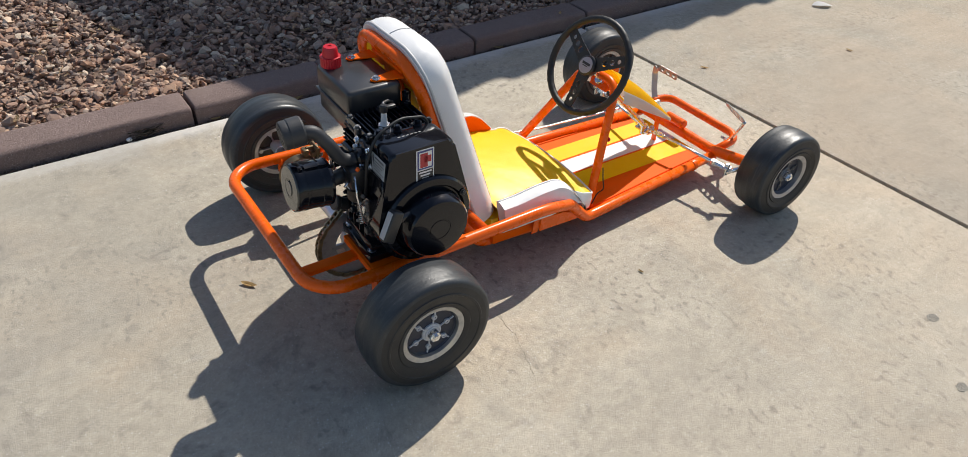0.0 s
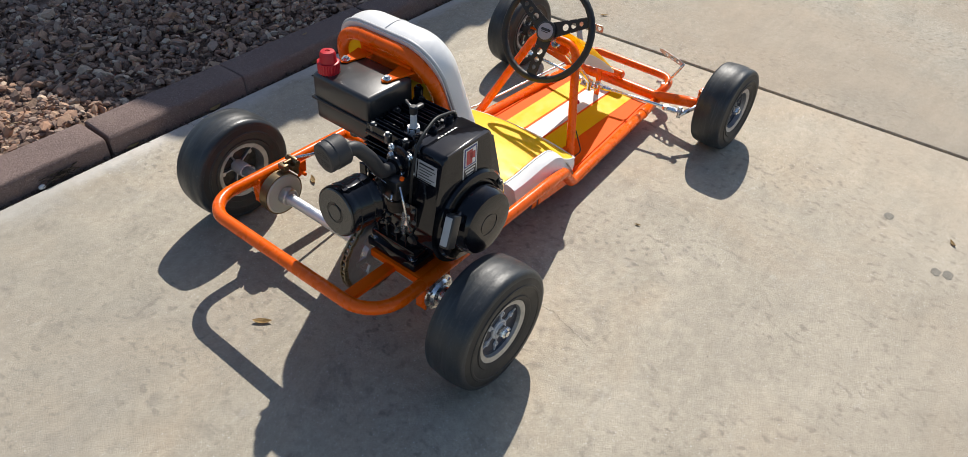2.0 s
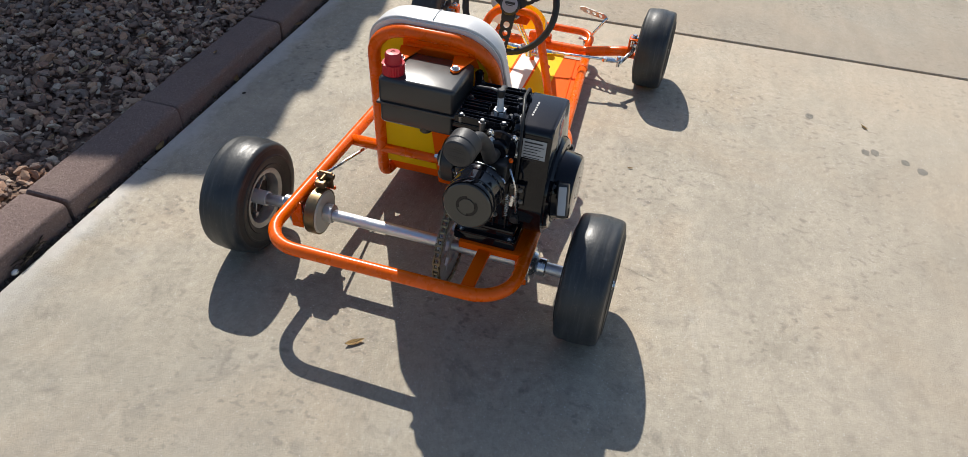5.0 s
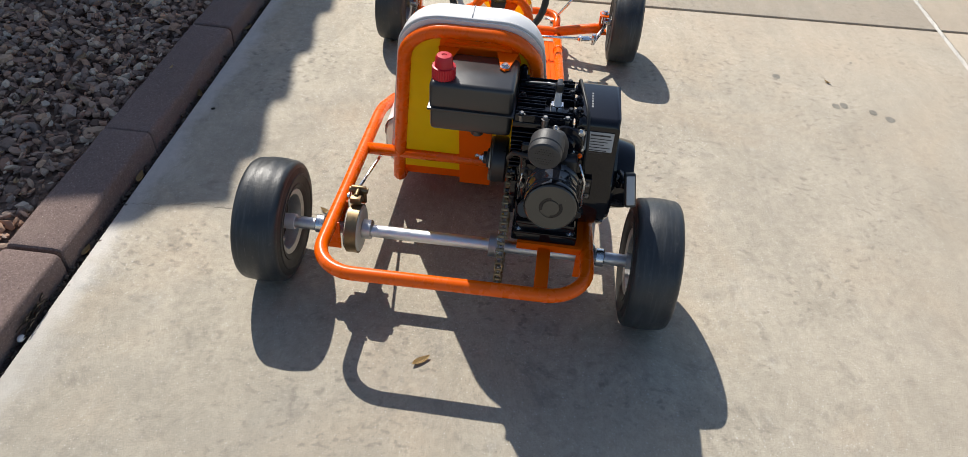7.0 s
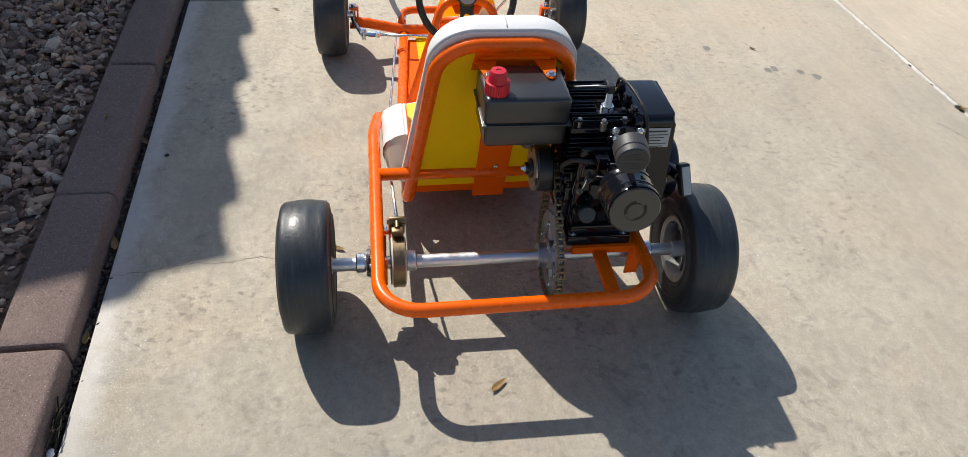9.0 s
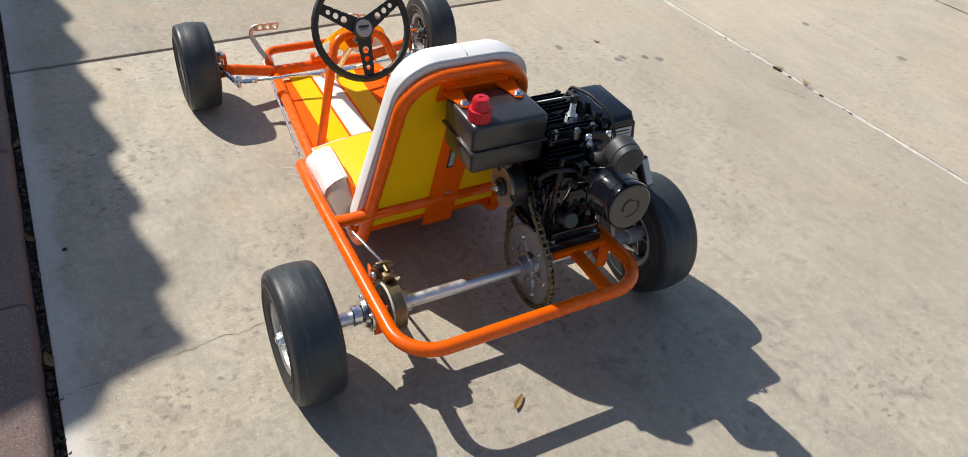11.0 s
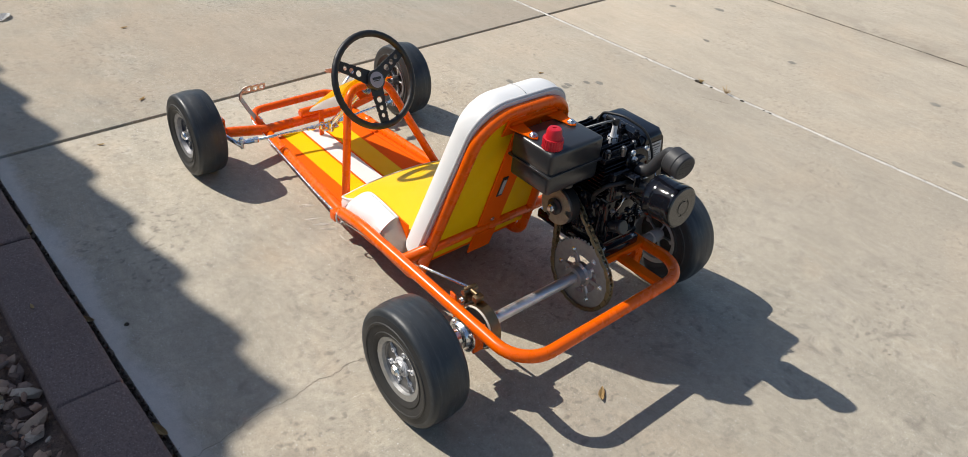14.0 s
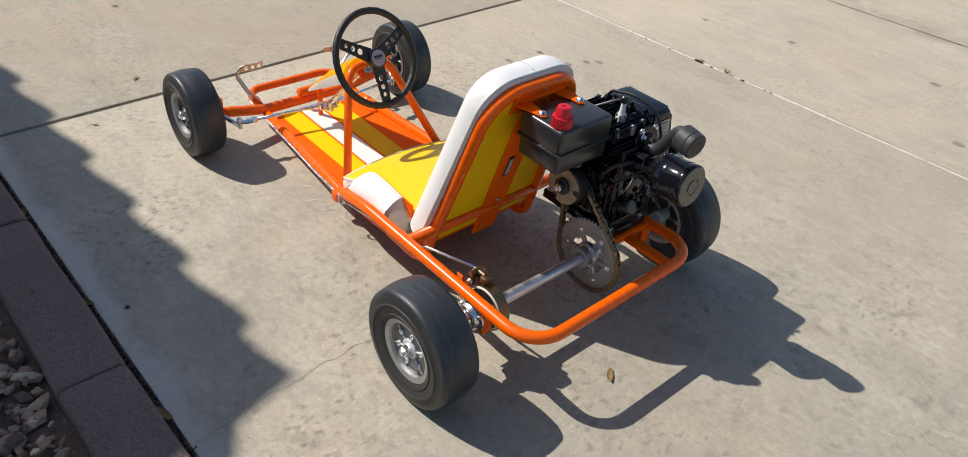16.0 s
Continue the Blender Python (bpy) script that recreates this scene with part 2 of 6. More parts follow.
def kerb_stone():
    m = Mat("brown_kerb_concrete", (0.205, 0.146, 0.128), 0.88, spec=0.3)
    m.vary(m.noise(4, 5, world_space=True), 0.8, 1.2)
    m.vary(m.ramp(m.noise(210, 4, 0.85, world_space=True), 0.3, 0.7), 0.62, 1.36)
    m.tint(m.ramp(m.noise(420, 2, world_space=True), 0.64, 0.72), (0.58, 0.50, 0.44), 0.85)
    m.tint(m.ramp(m.noise(190, 2, world_space=True), 0.66, 0.72), (0.045, 0.032, 0.028), 0.7)
    m.tint(m.ramp(m.noise(11, 5, world_space=True), 0.58, 0.75), (0.25, 0.19, 0.16), 0.4)
    m.bump(m.noise(230, 4, 0.75, world_space=True), 0.0035, 0.9)
    m.bump(m.noise(40, 5, 0.7, world_space=True), 0.005, 0.5)
    return m.m


KERB = kerb_stone()


def stones():
    m = Mat("brown_crushed_stone", (0.20, 0.155, 0.125), 0.85, spec=0.3)
    isl = m.node("NewGeometry").outputs["Random Per Island"]
    ramp = m.node("ValToRGB")
    cr = ramp.color_ramp
    cr.interpolation = 'LINEAR'
    cr.elements[0].color, cr.elements[1].color = (0.115, 0.072, 0.054, 1), (0.66, 0.49, 0.35, 1)
    for at, c in ((0.14, (0.23, 0.160, 0.125, 1)), (0.3, (0.31, 0.180, 0.124, 1)), (0.45, (0.27, 0.208, 0.172, 1)), (0.6, (0.42, 0.245, 0.158, 1)), (0.72, (0.32, 0.245, 0.198, 1)), (0.85, (0.49, 0.300, 0.190, 1)), (0.94, (0.50, 0.41, 0.32, 1))):
        cr.elements.new(at).color = c
    m.link(isl, ramp.inputs[0])
    m.col = ramp.outputs[0]
    m.vary(m.noise(120, 4, 0.7, world_space=True), 0.7, 1.3)
    m.bump(m.noise(180, 4, world_space=True), 0.002, 0.6)
    return m.m


STONE = stones()


def dry_leaf():
    m = Mat("dry_leaf", (0.42, 0.29, 0.13), 0.7, spec=0.3)
    m.vary(m.node("ObjectInfo").outputs["Random"], 0.6, 1.3)
    m.tint(m.ramp(m.noise(60, 4), 0.5, 0.7), (0.25, 0.13, 0.045), 0.6)
    m.bump(m.noise(150, 3), 0.001, 0.5)
    return m.m


LEAF = dry_leaf()
TWIG = simple_ground("dry_twig", (0.42, 0.30, 0.18), (0.2, 0.13, 0.07), (0.5, 0.4, 0.27), 20)
STUCCO = simple_ground("brown_stucco", (0.26, 0.20, 0.15), (0.2, 0.15, 0.11), (0.32, 0.25, 0.19), 8)
ROOF_CLAY = simple_ground("clay_roof_tile", (0.32, 0.16, 0.10), (0.2, 0.1, 0.07), (0.4, 0.24, 0.16), 8)


# ---- mesh helpers ----
def part(name, bm, material, parent=None, label="", smooth=True, kind=""):
    """Links a bmesh as one mesh object, under a thing or a part."""
    me = bpy.data.meshes.new(name)
    if smooth:
        for f in bm.faces:
            f.smooth = True
        for e in bm.edges:
            if len(e.link_faces) == 2 and e.calc_face_angle(0) > 0.55:
                e.smooth = False
    bm.to_mesh(me)
    bm.free()
    me.materials.append(material)
    ob = new(name, me)
    if parent is not None:
        ob.parent = parent
    return tagged(ob, label, kind=kind)


def fillet(pts, radii, steps=7):
    """Rounds the inner corners of a polyline."""
    pts = [Vector(p) for p in pts]
    if isinstance(radii, (int, float)):
        radii = [radii] * (len(pts) - 2)
    out = [pts[0]]
    for i in range(1, len(pts) - 1):
        p, a, b, r = pts[i], pts[i - 1] - pts[i], pts[i + 1] - pts[i], radii[i - 1]
        la, lb = a.length, b.length
        a.normalize(), b.normalize()
        half = a.angle(b) / 2
        if half > 1.55:
            out.append(p)
            continue
        d = min(r / math.tan(half), la * 0.49, lb * 0.49)
        r = d * math.tan(half)
        c = p + (a + b).normalized() * (r / math.sin(half))
        s, e = p + a * d - c, p + b * d - c
        for k in range(steps + 1):
            out.append(c + s.normalized().slerp(e.normalized(), k / steps, s) * s.length)
    out.append(pts[-1])
    return out


def tube(pts, r, n=12, closed=False, bm=None, caps=True, radii=None):
    """Sweeps a circle along points."""
    bm = bm or bmesh.new()
    pts = [Vector(p) for p in pts]
    m = len(pts)
    rings, nrm = [], None
    for i in range(m):
        if closed:
            tan = pts[(i + 1) % m] - pts[i - 1]
        else:
            tan = pts[min(i + 1, m - 1)] - pts[max(i - 1, 0)]
        tan.normalize()
        if nrm is None:
            nrm = tan.orthogonal().normalized()
        nrm = (nrm - tan * nrm.dot(tan)).normalized()
        bi = tan.cross(nrm)
        rr = radii[i] if radii else r
        rings.append([bm.verts.new(pts[i] + (nrm * math.cos(2 * math.pi * k / n) + bi * math.sin(2 * math.pi * k / n)) * rr) for k in range(n)])
    for i in range(m if closed else m - 1):
        a, b = rings[i], rings[(i + 1) % m]
        off = 0
        if closed and i == m - 1:
            off = min(range(n), key=lambda s: (a[0].co - b[s].co).length)
        for k in range(n):
            bm.faces.new((a[k], a[(k + 1) % n], b[(k + 1 + off) % n], b[(k + off) % n]))
    if caps and not closed:
        bm.faces.new(rings[0][::-1])
        bm.faces.new(rings[-1])
    return bm


def strip(pts, wide, half, thick):
    """Sweeps a flat bar, its width along wide, along points."""
    bm = bmesh.new()
    pts = [Vector(p) for p in pts]
    wide = wide.normalized()
    old = None
    for i, p in enumerate(pts):
        t = (pts[min(i + 1, len(pts) - 1)] - pts[max(i - 1, 0)]).normalized()
        side = (wide - t * wide.dot(t)).normalized()
        up = t.cross(side) * thick
        side *= half
        ring = [bm.verts.new(q) for q in (p - side - up, p + side - up, p + side + up, p - side + up)]
        if old:
            for k in range(4):
                bm.faces.new((old[k], old[(k + 1) % 4], ring[(k + 1) % 4], ring[k]))
        else:
            bm.faces.new(ring[::-1])
        old = ring
    bm.faces.new(old)
    bmesh.ops.recalc_face_normals(bm, faces=bm.faces)
    return bm


def lathe(profile, m=Matrix(), n=40, bm=None, closed=True):
    """Turns (radius, height) pairs about z, then places by m."""
    bm = bm or bmesh.new()
    rings = []
    for r, h in profile:
        if r < 1e-6:
            rings.append([bm.verts.new(m @ Vector((0, 0, h)))])
        else:
            rings.append([bm.verts.new(m @ Vector((r * math.cos(2 * math.pi * k / n), r * math.sin(2 * math.pi * k / n), h))) for k in range(n)])
    for a, b in zip(rings, rings[1:]):
        for k in range(n):
            l = (k + 1) % n
            if len(a) == 1 and len(b) == 1:
                continue
            if len(a) == 1:
                bm.faces.new((a[0], b[l], b[k]))
            elif len(b) == 1:
                bm.faces.new((a[k], a[l], b[0]))
            else:
                bm.faces.new((a[k], a[l], b[l], b[k]))
    bmesh.ops.recalc_face_normals(bm, faces=bm.faces)
    return bm


def box(x0, x1, y0, y1, z0, z1, bevel=0.0, seg=2, bm=None, m=Matrix()):
    b = bmesh.new()
    bmesh.ops.create_cube(b, size=1, matrix=Matrix.Translation(((x0 + x1) / 2, (y0 + y1) / 2, (z0 + z1) / 2)) @ Matrix.Diagonal((x1 - x0, y1 - y0, z1 - z0, 1)))
    if bevel:
        bmesh.ops.bevel(b, geom=b.edges[:], offset=bevel, segments=seg, affect='EDGES', profile=0.5)
    b.transform(m)
    if bm is None:
        return b
    return merge(bm, b)


def merge(bm, other):
    me = bpy.data.meshes.new("tmp")
    other.to_mesh(me)
    other.free()
    bm.from_mesh(me)
    bpy.data.meshes.remove(me)
    return bm


def prism(outline, d0, d1, m=Matrix(), bevel=0.0, seg=2):
    """A flat outline (u, v) pushed from depth d0 to d1 along w, placed by m."""
    bm = bmesh.new()
    a = [bm.verts.new((u, v, d0)) for u, v in outline]
    b = [bm.verts.new((u, v, d1)) for u, v in outline]
    n = len(a)
    caps = [bm.faces.new(a[::-1]), bm.faces.new(b)]
    for k in range(n):
        bm.faces.new((a[k], a[(k + 1) % n], b[(k + 1) % n], b[k]))
    if bevel:
        edges = [e for f in caps for e in f.edges]
        bmesh.ops.bevel(bm, geom=edges, offset=bevel, segments=seg, affect='EDGES', profile=0.5)
    bm.transform(m)
    bmesh.ops.recalc_face_normals(bm, faces=bm.faces)
    return bm


def rod_m(a, b):
    """A placement that maps z to the way from a to b."""
    a, b = Vector(a), Vector(b)
    return Matrix.Translation(a) @ (b - a).to_track_quat("Z", "Y").to_matrix().to_4x4()


def cyl(a, b, r, n=20, bevel=0.0, bm=None):
    l = (Vector(b) - Vector(a)).length
    if bevel:
        prof = [(0, 0), (r - bevel, 0), (r, bevel), (r, l - bevel), (r - bevel, l), (0, l)]
    else:
        prof = [(0, 0), (r, 0), (r, l), (0, l)]
    return lathe(prof, rod_m(a, b), n, bm)


def bolt(at, way, r=0.0055, h=0.005, bm=None):
    """A hex bolt head with a washer."""
    at, way = Vector(at), Vector(way).normalized()
    bm = cyl(at, at + way * 0.0015, r * 1.45, 16, bm=bm)
    return lathe([(0, 0), (r, 0), (r, h * 0.75), (r * 0.75, h), (0, h)], rod_m(at + way * 0.0015, at + way), 6, bm)


AX_Y = Matrix(((1, 0, 0, 0), (0, 0, 1, 0), (0, -1, 0, 0), (0, 0, 0, 1)))   # local z along +y
XZ = Matrix(((1, 0, 0, 0), (0, 0, -1, 0), (0, 1, 0, 0), (0, 0, 0, 1)))     # (u, v, w) to x, z, -y

# ---- ground, slabs, kerb ----
def flat_sheet(name, x0, x1, y0, y1, z, material, label):
    bm = bmesh.new()
    bm.faces.new([bm.verts.new(p) for p in ((x0, y0, z), (x1, y0, z), (x1, y1, z), (x0, y1, z))])
    return tagged(part(name, bm, material, label=label, smooth=False), category=name, kind="structure")


ground = flat_sheet("ground", -300, 300, -300, 300, -0.03, SOIL, "bare dark soil under slabs and gravel")

driveway = new("driveway")
tagged(driveway, "weathered grey-beige concrete driveway in large slabs", "driveway", kind="structure")


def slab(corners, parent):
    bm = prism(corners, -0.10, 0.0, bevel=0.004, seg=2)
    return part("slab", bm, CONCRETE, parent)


def j1(y, side):          # wide expansion joint ahead of the kart
    return 1.450 - 0.037 * y + side * 0.0080


def j2(x, side):          # tooled joint on the kart's right
    return -1.541 + 0.014 * x + side * 0.0075


def j3(x, side):
    return -2.800 + 0.040 * x + side * 0.005


EDGE = 0.787
FAR = 40
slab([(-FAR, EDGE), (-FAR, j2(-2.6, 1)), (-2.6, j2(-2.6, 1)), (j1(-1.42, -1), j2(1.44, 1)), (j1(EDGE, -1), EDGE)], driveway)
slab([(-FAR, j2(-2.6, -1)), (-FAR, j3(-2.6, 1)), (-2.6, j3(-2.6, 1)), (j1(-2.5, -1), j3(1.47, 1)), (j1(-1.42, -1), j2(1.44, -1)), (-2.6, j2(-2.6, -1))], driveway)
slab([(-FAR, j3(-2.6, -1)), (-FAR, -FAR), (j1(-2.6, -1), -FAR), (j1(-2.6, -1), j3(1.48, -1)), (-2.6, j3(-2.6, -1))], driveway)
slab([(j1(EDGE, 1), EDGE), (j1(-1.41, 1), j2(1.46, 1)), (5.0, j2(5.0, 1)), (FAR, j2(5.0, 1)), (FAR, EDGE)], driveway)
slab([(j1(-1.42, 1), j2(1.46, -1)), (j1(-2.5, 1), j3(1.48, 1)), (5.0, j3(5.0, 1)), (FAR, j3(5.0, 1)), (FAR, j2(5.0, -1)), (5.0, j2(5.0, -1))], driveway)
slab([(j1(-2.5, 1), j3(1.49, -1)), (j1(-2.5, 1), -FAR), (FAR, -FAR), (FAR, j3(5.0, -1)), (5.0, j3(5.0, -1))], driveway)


def joint_filler(name, pts, w, z, material):
    bm = bmesh.new()
    a, b = Vector((*pts[0], z)), Vector((*pts[1], z))
    side = (b - a).cross(Vector((0, 0, 1))).normalized() * w
    bm.faces.new([bm.verts.new(p) for p in (a - side, b - side, b + side, a + side)])
    return part(name, bm, material, driveway, smooth=False)


FILLER = simple_ground("dark_joint_filler", (0.045, 0.036, 0.028), (0.015, 0.012, 0.01), (0.09, 0.07, 0.05), 20)
DUSTY_FILLER = simple_ground("dusty_joint_filler", (0.070, 0.058, 0.046), (0.02, 0.016, 0.013), (0.15, 0.13, 0.10), 14)
PALE_GROUT = simple_ground("pale_joint_grit", (0.68, 0.64, 0.57), (0.12, 0.09, 0.07), (0.75, 0.70, 0.62), 5)
joint_filler("joint_filler", [(j1(EDGE, 0), EDGE), (j1(-12, 0), -12)], 0.0080, -0.0105, DUSTY_FILLER)
joint_filler("joint_filler", [(-2.6, j2(-2.6, 0)), (5.0, j2(5.0, 0))], 0.0085, -0.0008, PALE_GROUT)
joint_filler("joint_filler", [(-2.6, j3(-2.6, 0)), (5.0, j3(5.0, 0))], 0.004, -0.004, FILLER)


DAMP_SPOT = simple_ground("damp_spot", (0.31, 0.285, 0.24), (0.24, 0.22, 0.18), (0.36, 0.33, 0.28), 30)
SCRATCHES = (((0.758, 0.205), (0.732, 0.160)), ((0.66, 0.215), (0.628, 0.155)), ((0.63, 0.211), (0.603, 0.166)), ((0.585, 0.181), (0.549, 0.185)), ((0.69, 0.222), (0.673, 0.178)))


CRACK_DIRT = simple_ground("crack_dirt", (0.135, 0.112, 0.088), (0.05, 0.04, 0.03), (0.20, 0.17, 0.14), 20)


def crack(points, width, rng, material=FILLER):
    """A hairline crack: a jagged thin dark groove lying on the slab."""
    bm = bmesh.new()
    path = []
    for (x0, y0), (x1, y1) in zip(points, points[1:]):
        n = max(2, int(math.hypot(x1 - x0, y1 - y0) / 0.008))
        for k in range(n):
            s = k / n
            path.append(Vector((x0 + (x1 - x0) * s + rng.uniform(-0.0035, 0.0035), y0 + (y1 - y0) * s + rng.uniform(-0.0035, 0.0035), 0.0004)))
    old = None
    for i, p in enumerate(path):
        t = path[min(i + 1, len(path) - 1)] - path[max(i - 1, 0)]
        s = t.cross(Vector((0, 0, 1))).normalized() * width * rng.uniform(0.3, 1.0)
        pair = (bm.verts.new(p - s), bm.verts.new(p + s))
        if old:
            bm.faces.new((old[0], pair[0], pair[1], old[1]))
        old = pair
    bmesh.ops.recalc_face_normals(bm, faces=bm.faces)
    return part("crack", bm, material, driveway, smooth=False)


CR = random.Random(5)
crack([(0.143, 0.783), (0.154, 0.702), (0.165, 0.65), (0.168, 0.60), (0.164, 0.55), (0.180, 0.503), (0.170, 0.46), (0.180, 0.42), (0.172, 0.37), (0.182, 0.33)], 0.0006, CR, CRACK_DIRT)
crack([(0.210, -0.329), (0.209, -0.353), (0.205, -0.379), (0.210, -0.400), (0.201, -0.427), (0.190, -0.459), (0.184, -0.481), (0.178, -0.506), (0.173, -0.525)], 0.0006, CR, CRACK_DIRT)

# dark broken line along the pale joint, ragged edge of the farther one
for a in range(-8, 18):
    x0 = a * 0.16 + CR.uniform(-0.03, 0.03)
    x1 = x0 + CR.uniform(0.05, 0.15)
    crack([(x0, j2(x0, 1.05)), (x1, j2(x1, 1.05))], CR.uniform(0.0003, 0.0009), CR, CRACK_DIRT)
    crack([(x0, j2(x0, -1.05)), (x0 + 0.16, j2(x0 + 0.16, -1.05))], CR.uniform(0.0005, 0.0014), CR, CRACK_DIRT)
for a in range(-4, 12):
    crack([(a * 0.3, j3(a * 0.3, 0.2)), (a * 0.3 + 0.29, j3(a * 0.3 + 0.29, -0.2))], CR.uniform(0.002, 0.0045), CR)
CR = random.Random(6)


def stain(x, y, r, material, name="stain"):
    """A thin irregular fleck lying on the slab."""
    bm = bmesh.new()
    n = 18
    ring = [bm.verts.new((x + r * (1 + 0.35 * noise.noise((math.cos(k * 0.349) * 2 + x * 9, math.sin(k * 0.349) * 2, y * 9))) * math.cos(2 * math.pi * k / n) * 1.25, y + r * (1 + 0.35 * noise.noise((k * 0.5, x * 9, y * 7))) * math.sin(2 * math.pi * k / n), 0.0006)) for k in range(n)]
    bm.faces.new(ring)
    return part(name, bm, material, driveway, smooth=False)


stain(0.558, 0.734, 0.0055, FILLER)
for x, y, r in ((0.664, j2(0.664, 0.6), 0.012), (0.648, j2(0.648, 0.9), 0.008), (0.60, j2(0.60, 0.9), 0.006), (0.462, j2(0.462, 0.6), 0.007), (0.367, j2(0.367, 0.7), 0.004), (0.34, j2(0.34, 0.7), 0.005), (0.80, j2(0.8, 0.8), 0.004), (0.92, j2(0.92, 0.8), 0.005)):
    stain(x, y, r, FILLER)
for x, y, r in ((0.914, -1.041, 0.013), (0.862, -1.160, 0.014), (0.892, -1.12, 0.012), (1.054, -0.867, 0.012), (1.193, -1.132, 0.004), (0.007, -2.221, 0.018), (1.133, -2.367, 0.020), (-0.253, -1.771, 0.018), (0.562, -2.075, 0.016), (0.907, -1.015, 0.012), (1.287, -2.188, 0.014), (0.915, -1.943, 0.012)):
    stain(x, y, r, DAMP_SPOT)
# short dashes of a tyre print beside the pale joint
for k in range(11):
    s = k / 10
    x, y = 0.579 - 0.108 * s, -1.415 - 0.053 * s
    crack([(x, y), (x + 0.010, y + 0.026 * CR.uniform(0.5, 1.0))], 0.0011, CR)
for (xa, ya), (xb, yb) in SCRATCHES:
    bm = bmesh.new()
    for q in range(3):
        o = CR.uniform(-0.004, 0.004)
        a, b = Vector((xa + o, ya + CR.uniform(-0.004, 0.004), 0.0006)), Vector((xb + o, yb + CR.uniform(-0.006, 0.006), 0.0006))
        sd = (b - a).cross(Vector((0, 0, 1))).normalized() * CR.uniform(0.0005, 0.0011)
        m_ = a.lerp(b, 0.5) + Vector((CR.uniform(-0.003, 0.003), CR.uniform(-0.003, 0.003), 0))
        bm.faces.new([bm.verts.new(v) for v in (a, m_ - sd, b, m_ + sd)])
    part("scratch", bm, PALE_GROUT, driveway, smooth=False)

kerb = new("kerb")
tagged(kerb, "brown tinted concrete kerb blocks with rounded edges", "kerb", kind="structure")


def kerb_block(x0, x1, rng):
    y0, y1, h, r = 0.805, 0.932, 0.050, 0.014
    prof = [(y0 + 0.003, -0.08), (y0, -0.005), (y0 + 0.001, h - r)]
    for k in range(1, 6):
        a = math.pi / 2 * k / 6
        prof.append((y0 + 0.001 + r * (1 - math.cos(a)), h - r + r * math.sin(a)))
    prof += [(y0 + 0.02, h), (y1 - 0.02, h)]
    for k in range(1, 6):
        a = math.pi / 2 * k / 6
        prof.append((y1 - 0.018 + 0.018 * math.sin(a), h - 0.018 * (1 - math.cos(a))))
    prof += [(y1, -0.08)]
    bm = bmesh.new()
    cuts = [x0, x0 + 0.003, x0 + 0.009] + [x0 + 0.009 + (x1 - x0 - 0.018) * k / 18 for k in range(1, 18)] + [x1 - 0.009, x1 - 0.003, x1]
    rows = []
    for i, x in enumerate(cuts):
        shrink = 0.006 if i in (0, len(cuts) - 1) else 0.002 if i in (1, len(cuts) - 2) else 0
        row = []
        for y, z in prof:
            j = 0.0030
            row.append(bm.verts.new((x, y + (0.868 - y) * shrink * 8 + noise.noise((x * 9, y * 30, z * 30)) * j, (z - shrink if z > 0 else z) + noise.noise((x * 7 + 5, y * 30, z * 30)) * j)))
        rows.append(row)
    for a, b in zip(rows, rows[1:]):
        for k in range(len(prof) - 1):
            bm.faces.new((a[k], a[k + 1], b[k + 1], b[k]))
    bm.faces.new(rows[0])
    bm.faces.new(rows[-1][::-1])
    bmesh.ops.recalc_face_normals(bm, faces=bm.faces)
    return part("kerb_block", bm, KERB, kerb)


KR = random.Random(3)
edges = [-5.10, -4.10, -3.09, -2.09, -1.09, -0.076, 0.360, 0.925, 1.45, 2.44, 3.45, 4.45, 5.45, 6.45]
for a, b in zip(edges, edges[1:]):
    ga = 0.0008 if a == 0.360 else 0.005
    gb = 0.0008 if b == 0.360 else 0.005
    kerb_block(a + ga, b - gb, KR)


